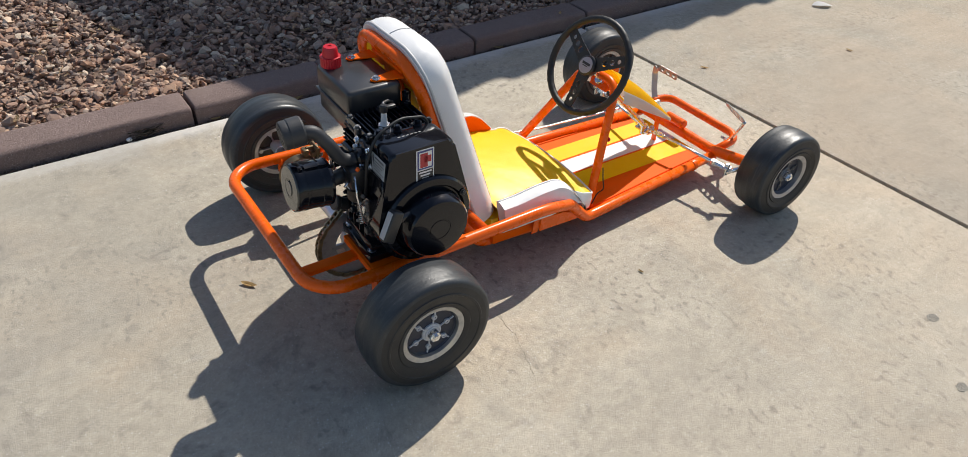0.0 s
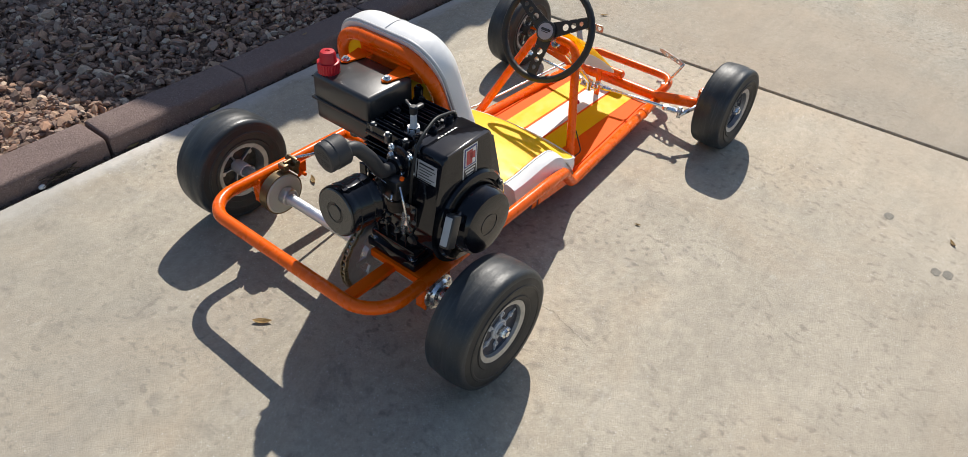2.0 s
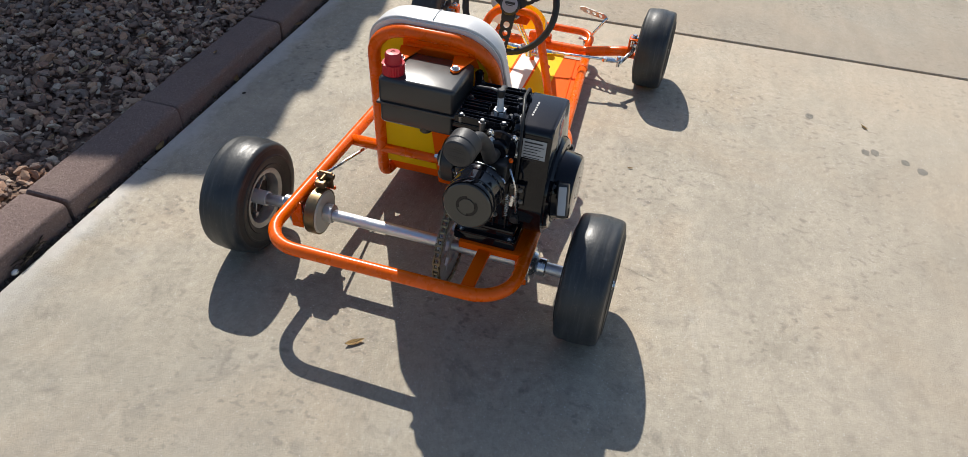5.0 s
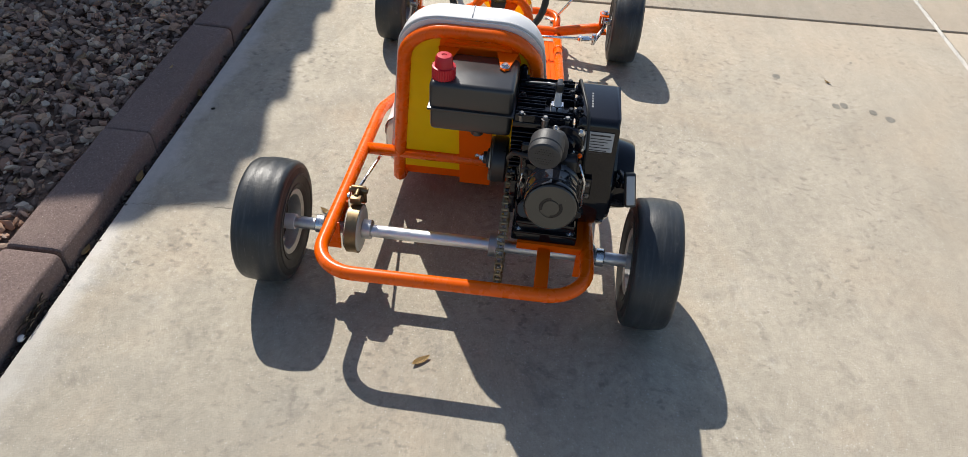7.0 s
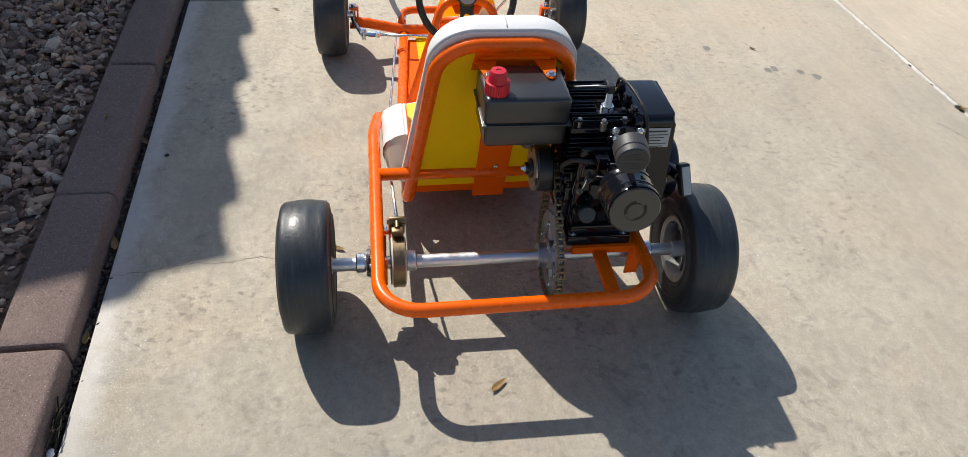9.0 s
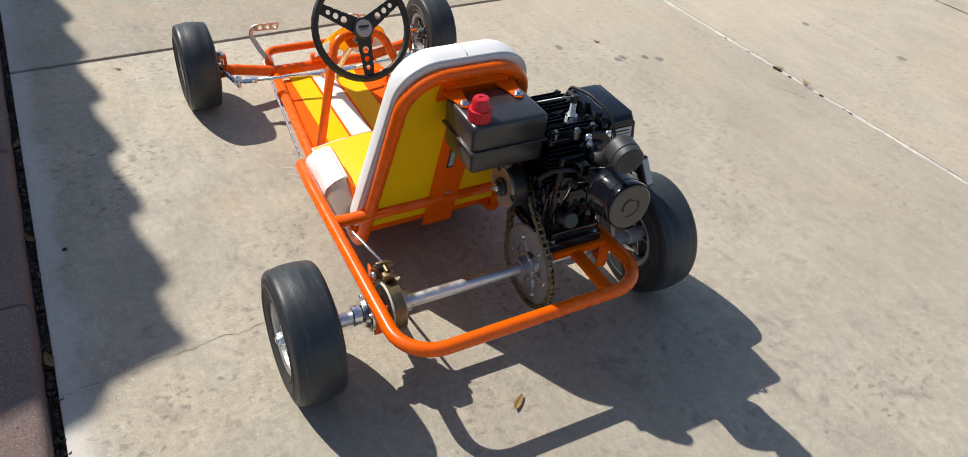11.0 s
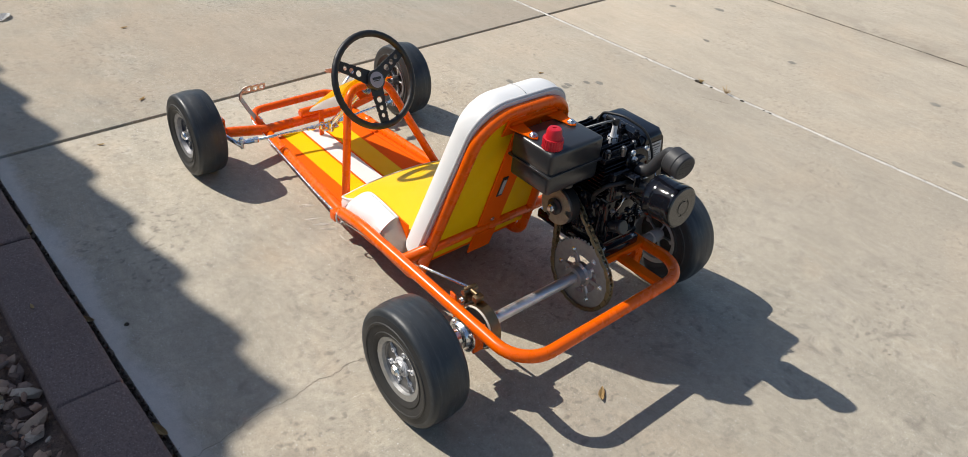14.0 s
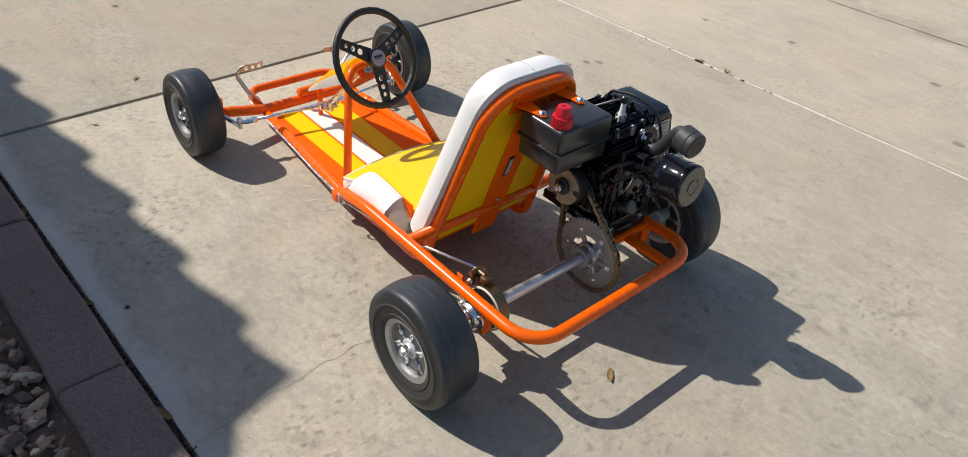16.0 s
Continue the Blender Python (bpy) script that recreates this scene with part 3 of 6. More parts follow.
# ---- the house whose tiled eave throws the scalloped shade ----
def build_house():
    house = new("house")
    tagged(house, "brown stucco house with clay barrel-tile roof", "house", kind="structure")
    H, m, length, run = 2.35, 0.275, 11.0, 5.0
    ex, ey = 0.218 + SUN_TO.x / SUN_TO.z * H, 0.571 + SUN_TO.y / SUN_TO.z * H
    turn = Matrix.Translation((ex, ey, 0)) @ Matrix.Rotation(math.atan(0.025), 4, 'Z')
    bm = bmesh.new()
    nx, rows = int(length / 0.272 * 14), 14
    grid = []
    for j in range(rows + 1):
        v = run * j / rows
        line = []
        for i in range(nx + 1):
            u = length * i / nx
            ph = ((u - 0.225) / 0.272 + 0.34) % 1.0
            wave = math.sin(math.pi * min(ph / 0.68, 1.0)) * 0.062 if ph < 0.68 else -0.010
            line.append(bm.verts.new((u, v, H + m * v + wave)))
        grid.append(line)
    for a, b in zip(grid, grid[1:]):
        for k in range(nx):
            bm.faces.new((a[k], a[k + 1], b[k + 1], b[k]))
    low = [bm.verts.new((u, v, H + m * v - 0.06)) for u, v in ((0, 0.02), (length, 0.02), (length, run), (0, run))]
    bm.faces.new(low[::-1])
    bm.transform(turn)
    part("roof", bm, ROOF_CLAY, house)
    bm = bmesh.new()
    pts = [(0.0, 0.14), (0.0, run), (-0.075, run), (-0.075, 0.20)]
    top = [bm.verts.new((u, v, H + m * v + 0.02)) for u, v in pts]
    low = [bm.verts.new((u, v, H + m * v - 0.05)) for u, v in pts]
    for k in range(4):
        bm.faces.new((low[k], low[(k + 1) % 4], top[(k + 1) % 4], top[k]))
    bm.faces.new(top)
    bm.faces.new(low[::-1])
    bm.transform(turn)
    bmesh.ops.recalc_face_normals(bm, faces=bm.faces)
    part("rake_board", bm, STUCCO, house, smooth=False)
    # unseen wall: its nearness and dark stucco are chosen to dim the kerb shade
    bm = bmesh.new()
    pts = [(0.35, 0.32), (length - 0.4, 0.32), (length - 0.4, run), (0.35, run)]
    lo = [bm.verts.new((u, v, -0.03)) for u, v in pts]
    hi = [bm.verts.new((u, v, H + m * v - 0.07)) for u, v in pts]
    for k in range(4):
        bm.faces.new((lo[k], lo[(k + 1) % 4], hi[(k + 1) % 4], hi[k]))
    bm.faces.new(hi)
    bm.transform(turn)
    bmesh.ops.recalc_face_normals(bm, faces=bm.faces)
    part("wall", bm, STUCCO, house, smooth=False)


build_house()

# ---- the kart ----
kart = new("go_kart")
tagged(kart, "vintage orange go-kart with yellow and white vinyl seat", "go-kart")
R_TUBE = 0.0132


def mirror(pts):
    return pts + [(x, -y, z) for x, y, z in reversed(pts)]


def square(x, y, z):
    """A place on the kart as it stands, taken back to the chassis before its skew."""
    return (x - 0.0165 * (x > 1.02), y + 0.023 * x, z)


# main rail: one tube bent round the tail and down to the floor pan on both sides
rail = [square(*p) for p in ((1.066, 0.117, 0.056), (0.600, 0.158, 0.049), (0.500, 0.222, 0.132), (0.400, 0.237, 0.161), (-0.1645, 0.254, 0.168),
                             (-0.1640, -0.252, 0.175), (0.400, -0.243, 0.162), (0.492, -0.224, 0.130), (0.570, -0.205, 0.049), (1.066, -0.176, 0.056))]
part("main_rail", tube(fillet(rail, [0.05, 0.05, 0.2, 0.075, 0.075, 0.2, 0.05, 0.05], 8), R_TUBE, 16), ORANGE, kart, "glossy orange bent steel tube")
part("crossbar", tube([square(0.236, 0.240, 0.162), square(0.236, -0.246, 0.160)], R_TUBE, 16), ORANGE, kart)
part("front_axle_beam", tube(fillet([(1.053, 0.286, 0.094), (1.053, 0.25, 0.090), (1.055, 0.14, 0.066), (1.055, -0.14, 0.066), (1.052, -0.25, 0.090), (1.052, -0.286, 0.094)], 0.06), 0.015, 16), ORANGE, kart)
part("front_bumper", tube(fillet([(1.052, 0.146, 0.066), (1.158, 0.146, 0.080), (1.158, -0.146, 0.080), (1.052, -0.146, 0.066)], 0.042), 0.0115, 14), ORANGE, kart)
part("cowl_tube", cyl((1.047, 0.035, 0.0945), (1.047, -0.035, 0.0945), 0.0135, 18, 0.004), ORANGE, kart)
part("floor_crossbar", tube([square(0.580, 0.160, 0.047), square(0.580, -0.204, 0.047)], 0.011, 12), ORANGE, kart)
for sign, px, py in ((1, 0.957, 0.130), (-1, 0.978, -0.181)):
    p = Vector(square(px, py, 0.0545))
    way = Vector((1, -0.075 + 0.023 if sign > 0 else 0.055 + 0.023, 0.013)).normalized()
    part("rail_clamp", cyl(p - way * 0.007, p + way * 0.007, 0.0152, 18, 0.002), ORANGE, kart)

# seat frame: hoop behind the backrest that runs on under the cushion
SEAT_Y = 0.0125
hoop = [(x, y + SEAT_Y * min(1, max(0, (0.53 - x) / 0.2)), z) for x, y, z in mirror([(0.53, 0.165, 0.052), (0.265, 0.165, 0.060), (0.1345, 0.1185, 0.5141)])]
part("seat_hoop", tube(fillet(hoop, [0.05, 0.082, 0.082, 0.05], 9), R_TUBE, 16), ORANGE, kart)

BV = Vector((-0.1305, 0, 0.4541)).normalized()
BW = Vector((BV.z, 0, -BV.x))
BACK = Matrix(((0, BV.x, BW.x, 0.265), (1, 0, 0, SEAT_Y), (0, BV.z, BW.z, 0.060), (0, 0, 0, 1)))
BLEN = math.hypot(0.1305, 0.4541)


def arch(w0, w1, v0, v1, r, steps=9):
    """Outline of a backrest: half-width w0 at the foot v0, w1 at the top v1, with rounded shoulders."""
    pts = fillet([(w0, v0, 0), (w1, v1, 0), (-w1, v1, 0), (-w0, v0, 0)], r, steps)
    return [(p.x, p.y) for p in pts]


back_panel = part("back_panel", prism(arch(0.156, 0.113, 0.060, BLEN - 0.006, 0.085), 0.000, 0.008, BACK, 0.001, 1), YELLOW_PAINT, kart, "yellow painted back board")
part("center_strip", prism([(-0.047, 0.022), (0.022, 0.022), (0.022, BLEN - 0.02), (-0.047, BLEN - 0.02)], -0.006, -0.001, BACK, 0.001, 1), ORANGE_PAN, back_panel, "orange steel strip")
plate = part("maker_plate", prism([(-0.014, 0.215), (0.002, 0.215), (0.002, 0.275), (-0.014, 0.275)], -0.0085, -0.0065, BACK, 0.0005, 1), BLACK_SATIN, back_panel, "small black and silver plate")
part("plate_panel", prism([(-0.011, 0.222), (-0.001, 0.222), (-0.001, 0.268), (-0.011, 0.268)], -0.0095, -0.0088, BACK), LABEL_SILVER, back_panel)
bm = bolt(BACK @ Vector((-0.018, 0.13, -0.006)), -BW, 0.004, 0.003)
part("rivet", bm, CHROME, back_panel)

def pad_ring(t):
    """Outline and depth of the padded edging: t 0 at the rear seam, 1 at the front seam."""
    inset = 0.038 * (1 - math.cos(t * math.pi / 2)) - 0.005 * math.sin(t * math.pi)
    w = 0.010 + 0.069 * math.sin(t * math.pi / 2)
    return [BACK @ Vector((u, v, w)) for u, v in arch(0.178 - inset, 0.127 - inset, 0.062, BLEN + 0.018 - inset, 0.082 - inset * 0.8, 12)]


bm = bmesh.new()
rings = [[bm.verts.new(q) for q in pad_ring(k / 8)] for k in range(9)]
for a, b in zip(rings, rings[1:]):
    for k in range(len(a)):
        bm.faces.new((a[k], a[(k + 1) % len(a)], b[(k + 1) % len(a)], b[k]))
bm.faces.new(rings[0])
bm.faces.new(rings[-1])
bmesh.ops.recalc_face_normals(bm, faces=bm.faces)
pad = part("backrest_pad", bm, WHITE_VINYL, kart, "white vinyl padded backrest edging")
part("backrest_front", prism(arch(0.137, 0.086, 0.07, BLEN - 0.026, 0.05), 0.072, 0.082, BACK, 0.006, 3), YELLOW_VINYL, pad, "yellow vinyl backrest face")
part("rear_piping", tube(pad_ring(0.05), 0.0034, 8), GREY_PIPING, pad)
part("front_piping", tube(pad_ring(0.97), 0.0030, 8), GREY_PIPING, pad)
seam = [sum(pad_ring(0.1 + 0.8 * k / 9)[13:15], Vector()) / 2 + BV * 0.0004 for k in range(10)]
part("seam", tube(seam, 0.0011, 6), GREY_PIPING, pad)


# cushion: yellow crown, white rolled sides
def cushion_top(x):
    return 0.150 - 0.046 * max(0.0, (x - 0.33) / 0.275) ** 1.4


def ease(v):
    v = min(1.0, max(0.0, v))
    return v * v * (3 - 2 * v)


def seat_half(x):
    """Half-width of the yellow top: it widens to the front corners past the side wings."""
    return 0.169 + 0.012 * ease((x - 0.535) / 0.03) - 0.016 * max(0.0, (x - 0.580) / 0.022) ** 2


def seat_z(x, y):
    front = max(0.0, (x - 0.573) / 0.029)
    return cushion_top(x) + 0.020 * (1 - min(1, abs(y) / 0.19) ** 2.2) - 0.012 * front ** 2


X0, X1, SEAT_N = 0.312, 0.602, 28
bm = bmesh.new()
rows = []
for i in range(SEAT_N + 1):
    x = X0 + (X1 - X0) * i / SEAT_N
    row = []
    for k in range(25):
        y = seat_half(x) * (k / 12 - 1)
        pucker = 0.0022 * math.sin(x * 150 + y * 30) * math.exp(-((abs(y) - 0.155) / 0.014) ** 2) + 0.0012 * noise.noise((x * 14, y * 14, 3.1))
        row.append(bm.verts.new((x, y, seat_z(x, y) + pucker)))
    rows.append(row)
for a, b in zip(rows, rows[1:]):
    for k in range(24):
        bm.faces.new((a[k], a[k + 1], b[k + 1], b[k]))
bmesh.ops.recalc_face_normals(bm, faces=bm.faces)
cushion = part("seat_cushion", bm, YELLOW_VINYL, kart, "bright yellow vinyl seat cushion")
# white skirt round the front with piping on its upper edge
rim = [(x / 1000, -seat_half(x / 1000)) for x in range(524, 602, 6)] + [(X1, -seat_half(X1) + 2 * seat_half(X1) * k / 16) for k in range(17)] + [(x / 1000, seat_half(x / 1000)) for x in range(597, 523, -6)]
bm = bmesh.new()
rows = []
for x, y in rim:
    out = Vector((max(0.0, x - 0.575) * 2, y * 0.8, 0)).normalized() * 0.003
    z = seat_z(x, y)
    rows.append([bm.verts.new(q) for q in ((x, y, z), (x + out.x, y + out.y, z - 0.012), (x + out.x, y + out.y, (z + 0.066) / 2), (x, y, 0.066))])
for a, b in zip(rows, rows[1:]):
    for k in range(3):
        bm.faces.new((a[k], a[k + 1], b[k + 1], b[k]))
bmesh.ops.recalc_face_normals(bm, faces=bm.faces)
part("skirt", bm, WHITE_VINYL, cushion, "white vinyl front skirt")
part("piping", tube([(x, y, seat_z(x, y) + 0.0005) for x, y in rim], 0.0028, 8), WHITE_VINYL, cushion)


# side wings: arched boards padded with fat white vinyl rolls, bare orange inside, torn and worn at the rear
def wing_top(x):
    return 0.180 + 0.008 * ease((x - 0.33) / 0.1) - 0.095 * max(0.0, (x - 0.455) / 0.10) ** 1.8


def wing_profile(x, s):
    """Cross-section of the padded roll: up the inner edge, over the top, down the bulging outer face."""
    f = wing_top(x)
    h = f - 0.104
    wob = 0.0022 * noise.noise((x * 24, s * 4.0, 0.7))
    out = (0.227 if s > 0 else 0.212) + wob - (0.030 if s > 0 else 0.016) * ease((x - 0.48) / 0.076)
    return [(0.172, f - 0.010), (0.174, f - 0.003), (0.181, f + 0.0015), (0.190, f - 0.0005), (0.203, f - 0.006), (out - 0.006, f - 0.25 * h), (out, f - 0.45 * h), (out + 0.001, f - 0.68 * h),
            (out - 0.004, min(0.114, f - 0.012)), (out - 0.013, min(0.106, f - 0.016))]


for s in (1, -1):
    xs = [(0.352 if s > 0 else 0.306) + (0.204 if s > 0 else 0.250) * k / 26 for k in range(27)]
    bm = bmesh.new()
    rows = [[bm.verts.new((x, s * y, z)) for y, z in wing_profile(x, s)] for x in xs]
    for a, b in zip(rows, rows[1:]):
        for k in range(len(a) - 1):
            bm.faces.new((a[k], a[k + 1], b[k + 1], b[k]))
    bm.faces.new(rows[-1])
    if s < 0:
        bm.faces.new(rows[0])
    bmesh.ops.recalc_face_normals(bm, faces=bm.faces)
    wing = part("side_wing", bm, WHITE_VINYL, cushion, "fat white vinyl padded side wing")
    if s > 0:
        # the torn rear end falls away behind a ragged edge
        rear = bmesh.new()
        rows = []
        for k in range(9):
            x = 0.306 + 0.0475 * k / 8
            drop = 1 - 0.72 * ((0.3535 - x) / 0.0475) ** 1.1
            rows.append([rear.verts.new((x + (0.004 * noise.noise((i * 1.7, 3.0, 0.2)) if k == 8 else 0), y - 0.003 - 0.012 * (1 - drop), 0.104 + (z - 0.104) * drop - 0.0012)) for i, (y, z) in enumerate(wing_profile(max(x, 0.316), s))])
        for a, b in zip(rows, rows[1:]):
            for i in range(len(a) - 1):
                rear.faces.new((a[i], a[i + 1], b[i + 1], b[i]))
        rear.faces.new(rows[0])
        bmesh.ops.recalc_face_normals(rear, faces=rear.faces)
        part("worn_end", rear, WORN_VINYL, wing, "scuffed beige worn end")
    board = [(x, wing_top(x) - 0.001) for x in [0.316 + 0.03 * k for k in range(9)]] + [(0.556, 0.092), (0.316, 0.100)]
    part("wing_board", prism(board, -s * 0.1690, -s * 0.1725, XZ), ORANGE_PAN, wing, "orange steel board")
    part("wing_piping", tube([(x, s * 0.1735, wing_top(x) - 0.0015) for x in xs], 0.0026, 8), WHITE_VINYL, wing)
part("cushion_body", box(0.296, 0.470, -0.1695, 0.1695, 0.086, 0.128, 0.006), YELLOW_VINYL, cushion)
part("seat_pan", box(0.30, 0.598, -0.176, 0.176, 0.056, 0.084, 0.006), ORANGE_PAN, kart)
for s in (1, -1):
    part("seat_strap", prism([(0.40, 0.062), (0.418, 0.062), (0.424, 0.104), (0.406, 0.104)], -s * 0.190, -s * 0.193, XZ, 0.001, 1), ORANGE, kart)
    part("gusset", prism([(0.42, 0.066), (0.560, 0.060), (0.535, 0.080), (0.49, 0.098), (0.42, 0.104)], -s * 0.194, -s * 0.197, XZ, 0.001, 1), ORANGE, kart)

# floor pan with painted stripes
PAN_Z = 0.0475
edge_pts = [square(*p)[:2] for p in ((0.560, -0.198, 0), (1.046, -0.168, 0), (1.046, 0.110, 0), (0.560, 0.152, 0))]
pan = part("floor_pan", prism(edge_pts, PAN_Z - 0.005, PAN_Z, Matrix(), 0.0015, 1), ORANGE_PAN, kart, "orange sheet-steel floor pan")
for y0, y1, mat, nm in ((-0.016, 0.041, WHITE_PAINT, "white_stripe"), (0.048, 0.106, YELLOW_PAINT, "yellow_stripe"), (-0.086, -0.023, YELLOW_PAINT, "yellow_stripe")):
    part(nm, box(0.570, 1.036, y0, y1, PAN_Z + 0.0002, PAN_Z + 0.0010), mat, pan, smooth=False)
for ya, yb in ((0.135, 0.118), (-0.176, -0.146)):
    lip = [square(0.60, ya, 0)[:2], square(1.04, yb, 0)[:2], square(1.04, yb - 0.005, 0)[:2], square(0.60, ya - 0.005, 0)[:2]]
    part("pan_lip", prism(lip, PAN_Z, PAN_Z + 0.003, Matrix(), 0.001, 1), ORANGE_PAN, pan)

# engine mount
mount = part("engine_mount", prism([(-0.036, -0.248), (-0.036, -0.116), (0.175, -0.116), (0.175, -0.248)], 0.1755, 0.1820, Matrix(), 0.0015, 1), ORANGE_PAN, kart, "orange steel engine plate")
part("mount_flange", box(-0.0395, -0.0355, -0.248, -0.116, 0.1655, 0.1815, 0.0012), ORANGE_PAN, mount)
part("mount_strut", box(-0.162, -0.036, -0.182, -0.157, 0.1625, 0.1740, 0.002), ORANGE_PAN, mount)

# ---- wheels ----
WHEEL_N = 72
# dark blue-grey for the front discs and the right rear disc
DARK_DISC = painted("dark_blue_disc", (0.034, 0.038, 0.054), 0.40, 0.0, 0.3)
RIB_ALU = painted("pale_rib_aluminium", (0.55, 0.55, 0.56), 0.4, 0.0, 0.6)
RIM_ALU = metalled("dull_rim_aluminium", (0.52, 0.52, 0.515), 0.5)


def wheel(name, x, y, z, side, R, W, rim, label, lip_metal, disc, rib_metal, deep=0.0, steer=0.0):
    """side +1: the outer face looks to +y. Local z is the axis, outwards."""
    m = Matrix.Translation((x, y, z)) @ Matrix.Rotation(steer, 4, 'Z') @ (AX_Y if side > 0 else AX_Y @ Matrix.Rotation(math.pi, 4, 'X'))
    h = W / 2
    # rim: lip, barrel, dished disc
    lip = [(rim - 0.010, h - 0.020), (rim - 0.008, h - 0.008), (rim + 0.002, h - 0.005), (rim + 0.004, h - 0.009), (rim - 0.003, h - 0.016), (rim - 0.003, -h + 0.016), (rim + 0.004, -h + 0.009),
           (rim + 0.002, -h + 0.005), (rim - 0.008, -h + 0.008), (rim - 0.010, -h + 0.020), (rim - 0.010, h - 0.020)]
    body = part(name, lathe(lip, m, 56), lip_metal, kart, label)
    g = h - deep
    f = g - 0.011
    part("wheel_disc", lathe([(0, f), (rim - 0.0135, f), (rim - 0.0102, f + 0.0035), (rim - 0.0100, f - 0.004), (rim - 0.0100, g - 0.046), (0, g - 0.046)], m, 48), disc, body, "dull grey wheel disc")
    # dark plate paints the shade in the hollow inner side of the rim
    part("inner_disc", lathe([(0.016, g - 0.0465), (rim - 0.0105, g - 0.0465), (rim - 0.0105, g - 0.0485), (0.016, g - 0.0485)], m, 48), DARK_CAST_RIM_SHADE, body, "dark disc for the shade inside the rim")
    for k in range(5):
        a = 2 * math.pi / 5 * k + 0.6
        inner_rib = box(0.016, rim - 0.011, -0.0016, 0.0016, g - 0.056, g - 0.0475, 0.0008, 1, None, m @ Matrix.Rotation(a, 4, 'Z'))
        lathe([(0, g - 0.058), (0.0055, g - 0.058), (0.0055, g - 0.0475), (0, g - 0.0475)], m @ Matrix.Translation((math.cos(a) * rim * 0.66, math.sin(a) * rim * 0.66, 0)), 10, inner_rib)
        part("inner_rib", inner_rib, CAST_ALU, body)
    for k in range(6):
        a = math.pi / 3 * k + 0.35
        c, s = math.cos(a), math.sin(a)
        bm = box(0.018, rim - 0.0125, -0.0012, 0.0012, f - 0.001, f + 0.0034, 0.0006, 1, None, m @ Matrix.Rotation(a, 4, 'Z'))
        boss = m @ Matrix.Translation((c * rim * 0.56, s * rim * 0.56, 0))
        lathe([(0.0030, f + 0.0030), (0.0032, f + 0.0046), (0.0050, f + 0.0046), (0.0056, f + 0.0036), (0.0056, f - 0.001), (0.0030, f - 0.001)], boss, 14, bm)
        part("rib", bm, rib_metal, body)
    hub = [(0, -h), (0.016, -h), (0.016, f - 0.002), (0.0205, f - 0.001), (0.0205, f + 0.0035), (0.0185, f + 0.0050), (0.0165, f + 0.0050), (0.0155, f + 0.0035), (0.0145, f + 0.0060), (0, f + 0.0060)]
    part("hub", lathe(hub, m, 28), rib_metal, body)
    nut = lathe([(0, f + 0.006), (0.0125, f + 0.006), (0.0125, f + 0.017), (0.0112, f + 0.019), (0.0065, f + 0.019), (0.0065, f + 0.023), (0, f + 0.023)], m, 6)
    part("axle_nut", nut, CHROME, body)
    # tyre: flat slick tread with rounded shoulders, ridged sidewalls
    sh = 0.016 if R > 0.12 else 0.013
    side_prof = [(rim + 0.001, h - 0.013), (rim + 0.003, h - 0.005), (rim + 0.010, h - 0.0005), (rim + 0.013, h + 0.000), (rim + 0.0145, h - 0.0018), (rim + 0.018, h - 0.0005), (R - 0.034, h + 0.0015), (R - 0.0325, h + 0.003), (R - 0.029, h + 0.003), (R - 0.0275, h + 0.0012), (R - sh, h - 0.0010)]
    curve = []
    for k in range(1, 7):
        a = math.pi / 2 * k / 6
        curve.append((R - sh * 0.62 + sh * 0.62 * math.sin(a) - 0.0025, h - 0.0015 - sh * 0.85 * (1 - math.cos(a))))
    tread = [(R - 0.0020, h - sh - 0.004), (R - 0.0016, h * 0.42), (R - 0.0003, h * 0.32), (R, 0), (R - 0.0003, -h * 0.32), (R - 0.0016, -h * 0.42), (R - 0.0020, -h + sh + 0.004)]
    other = [(r, -v) for r, v in reversed(side_prof + curve)]
    tyre = part("tyre", lathe(side_prof[-1:] + curve + tread + [(r, -v) for r, v in reversed(side_prof[-1:] + curve)], m, WHEEL_N), RUBBER, body, "worn black slick tyre")
    part("sidewall", lathe(side_prof, m, WHEEL_N), SIDEWALL, body)
    part("inner_sidewall", lathe([(r, -v) for r, v in reversed(side_prof)], m, WHEEL_N), SIDEWALL, body)
    return body


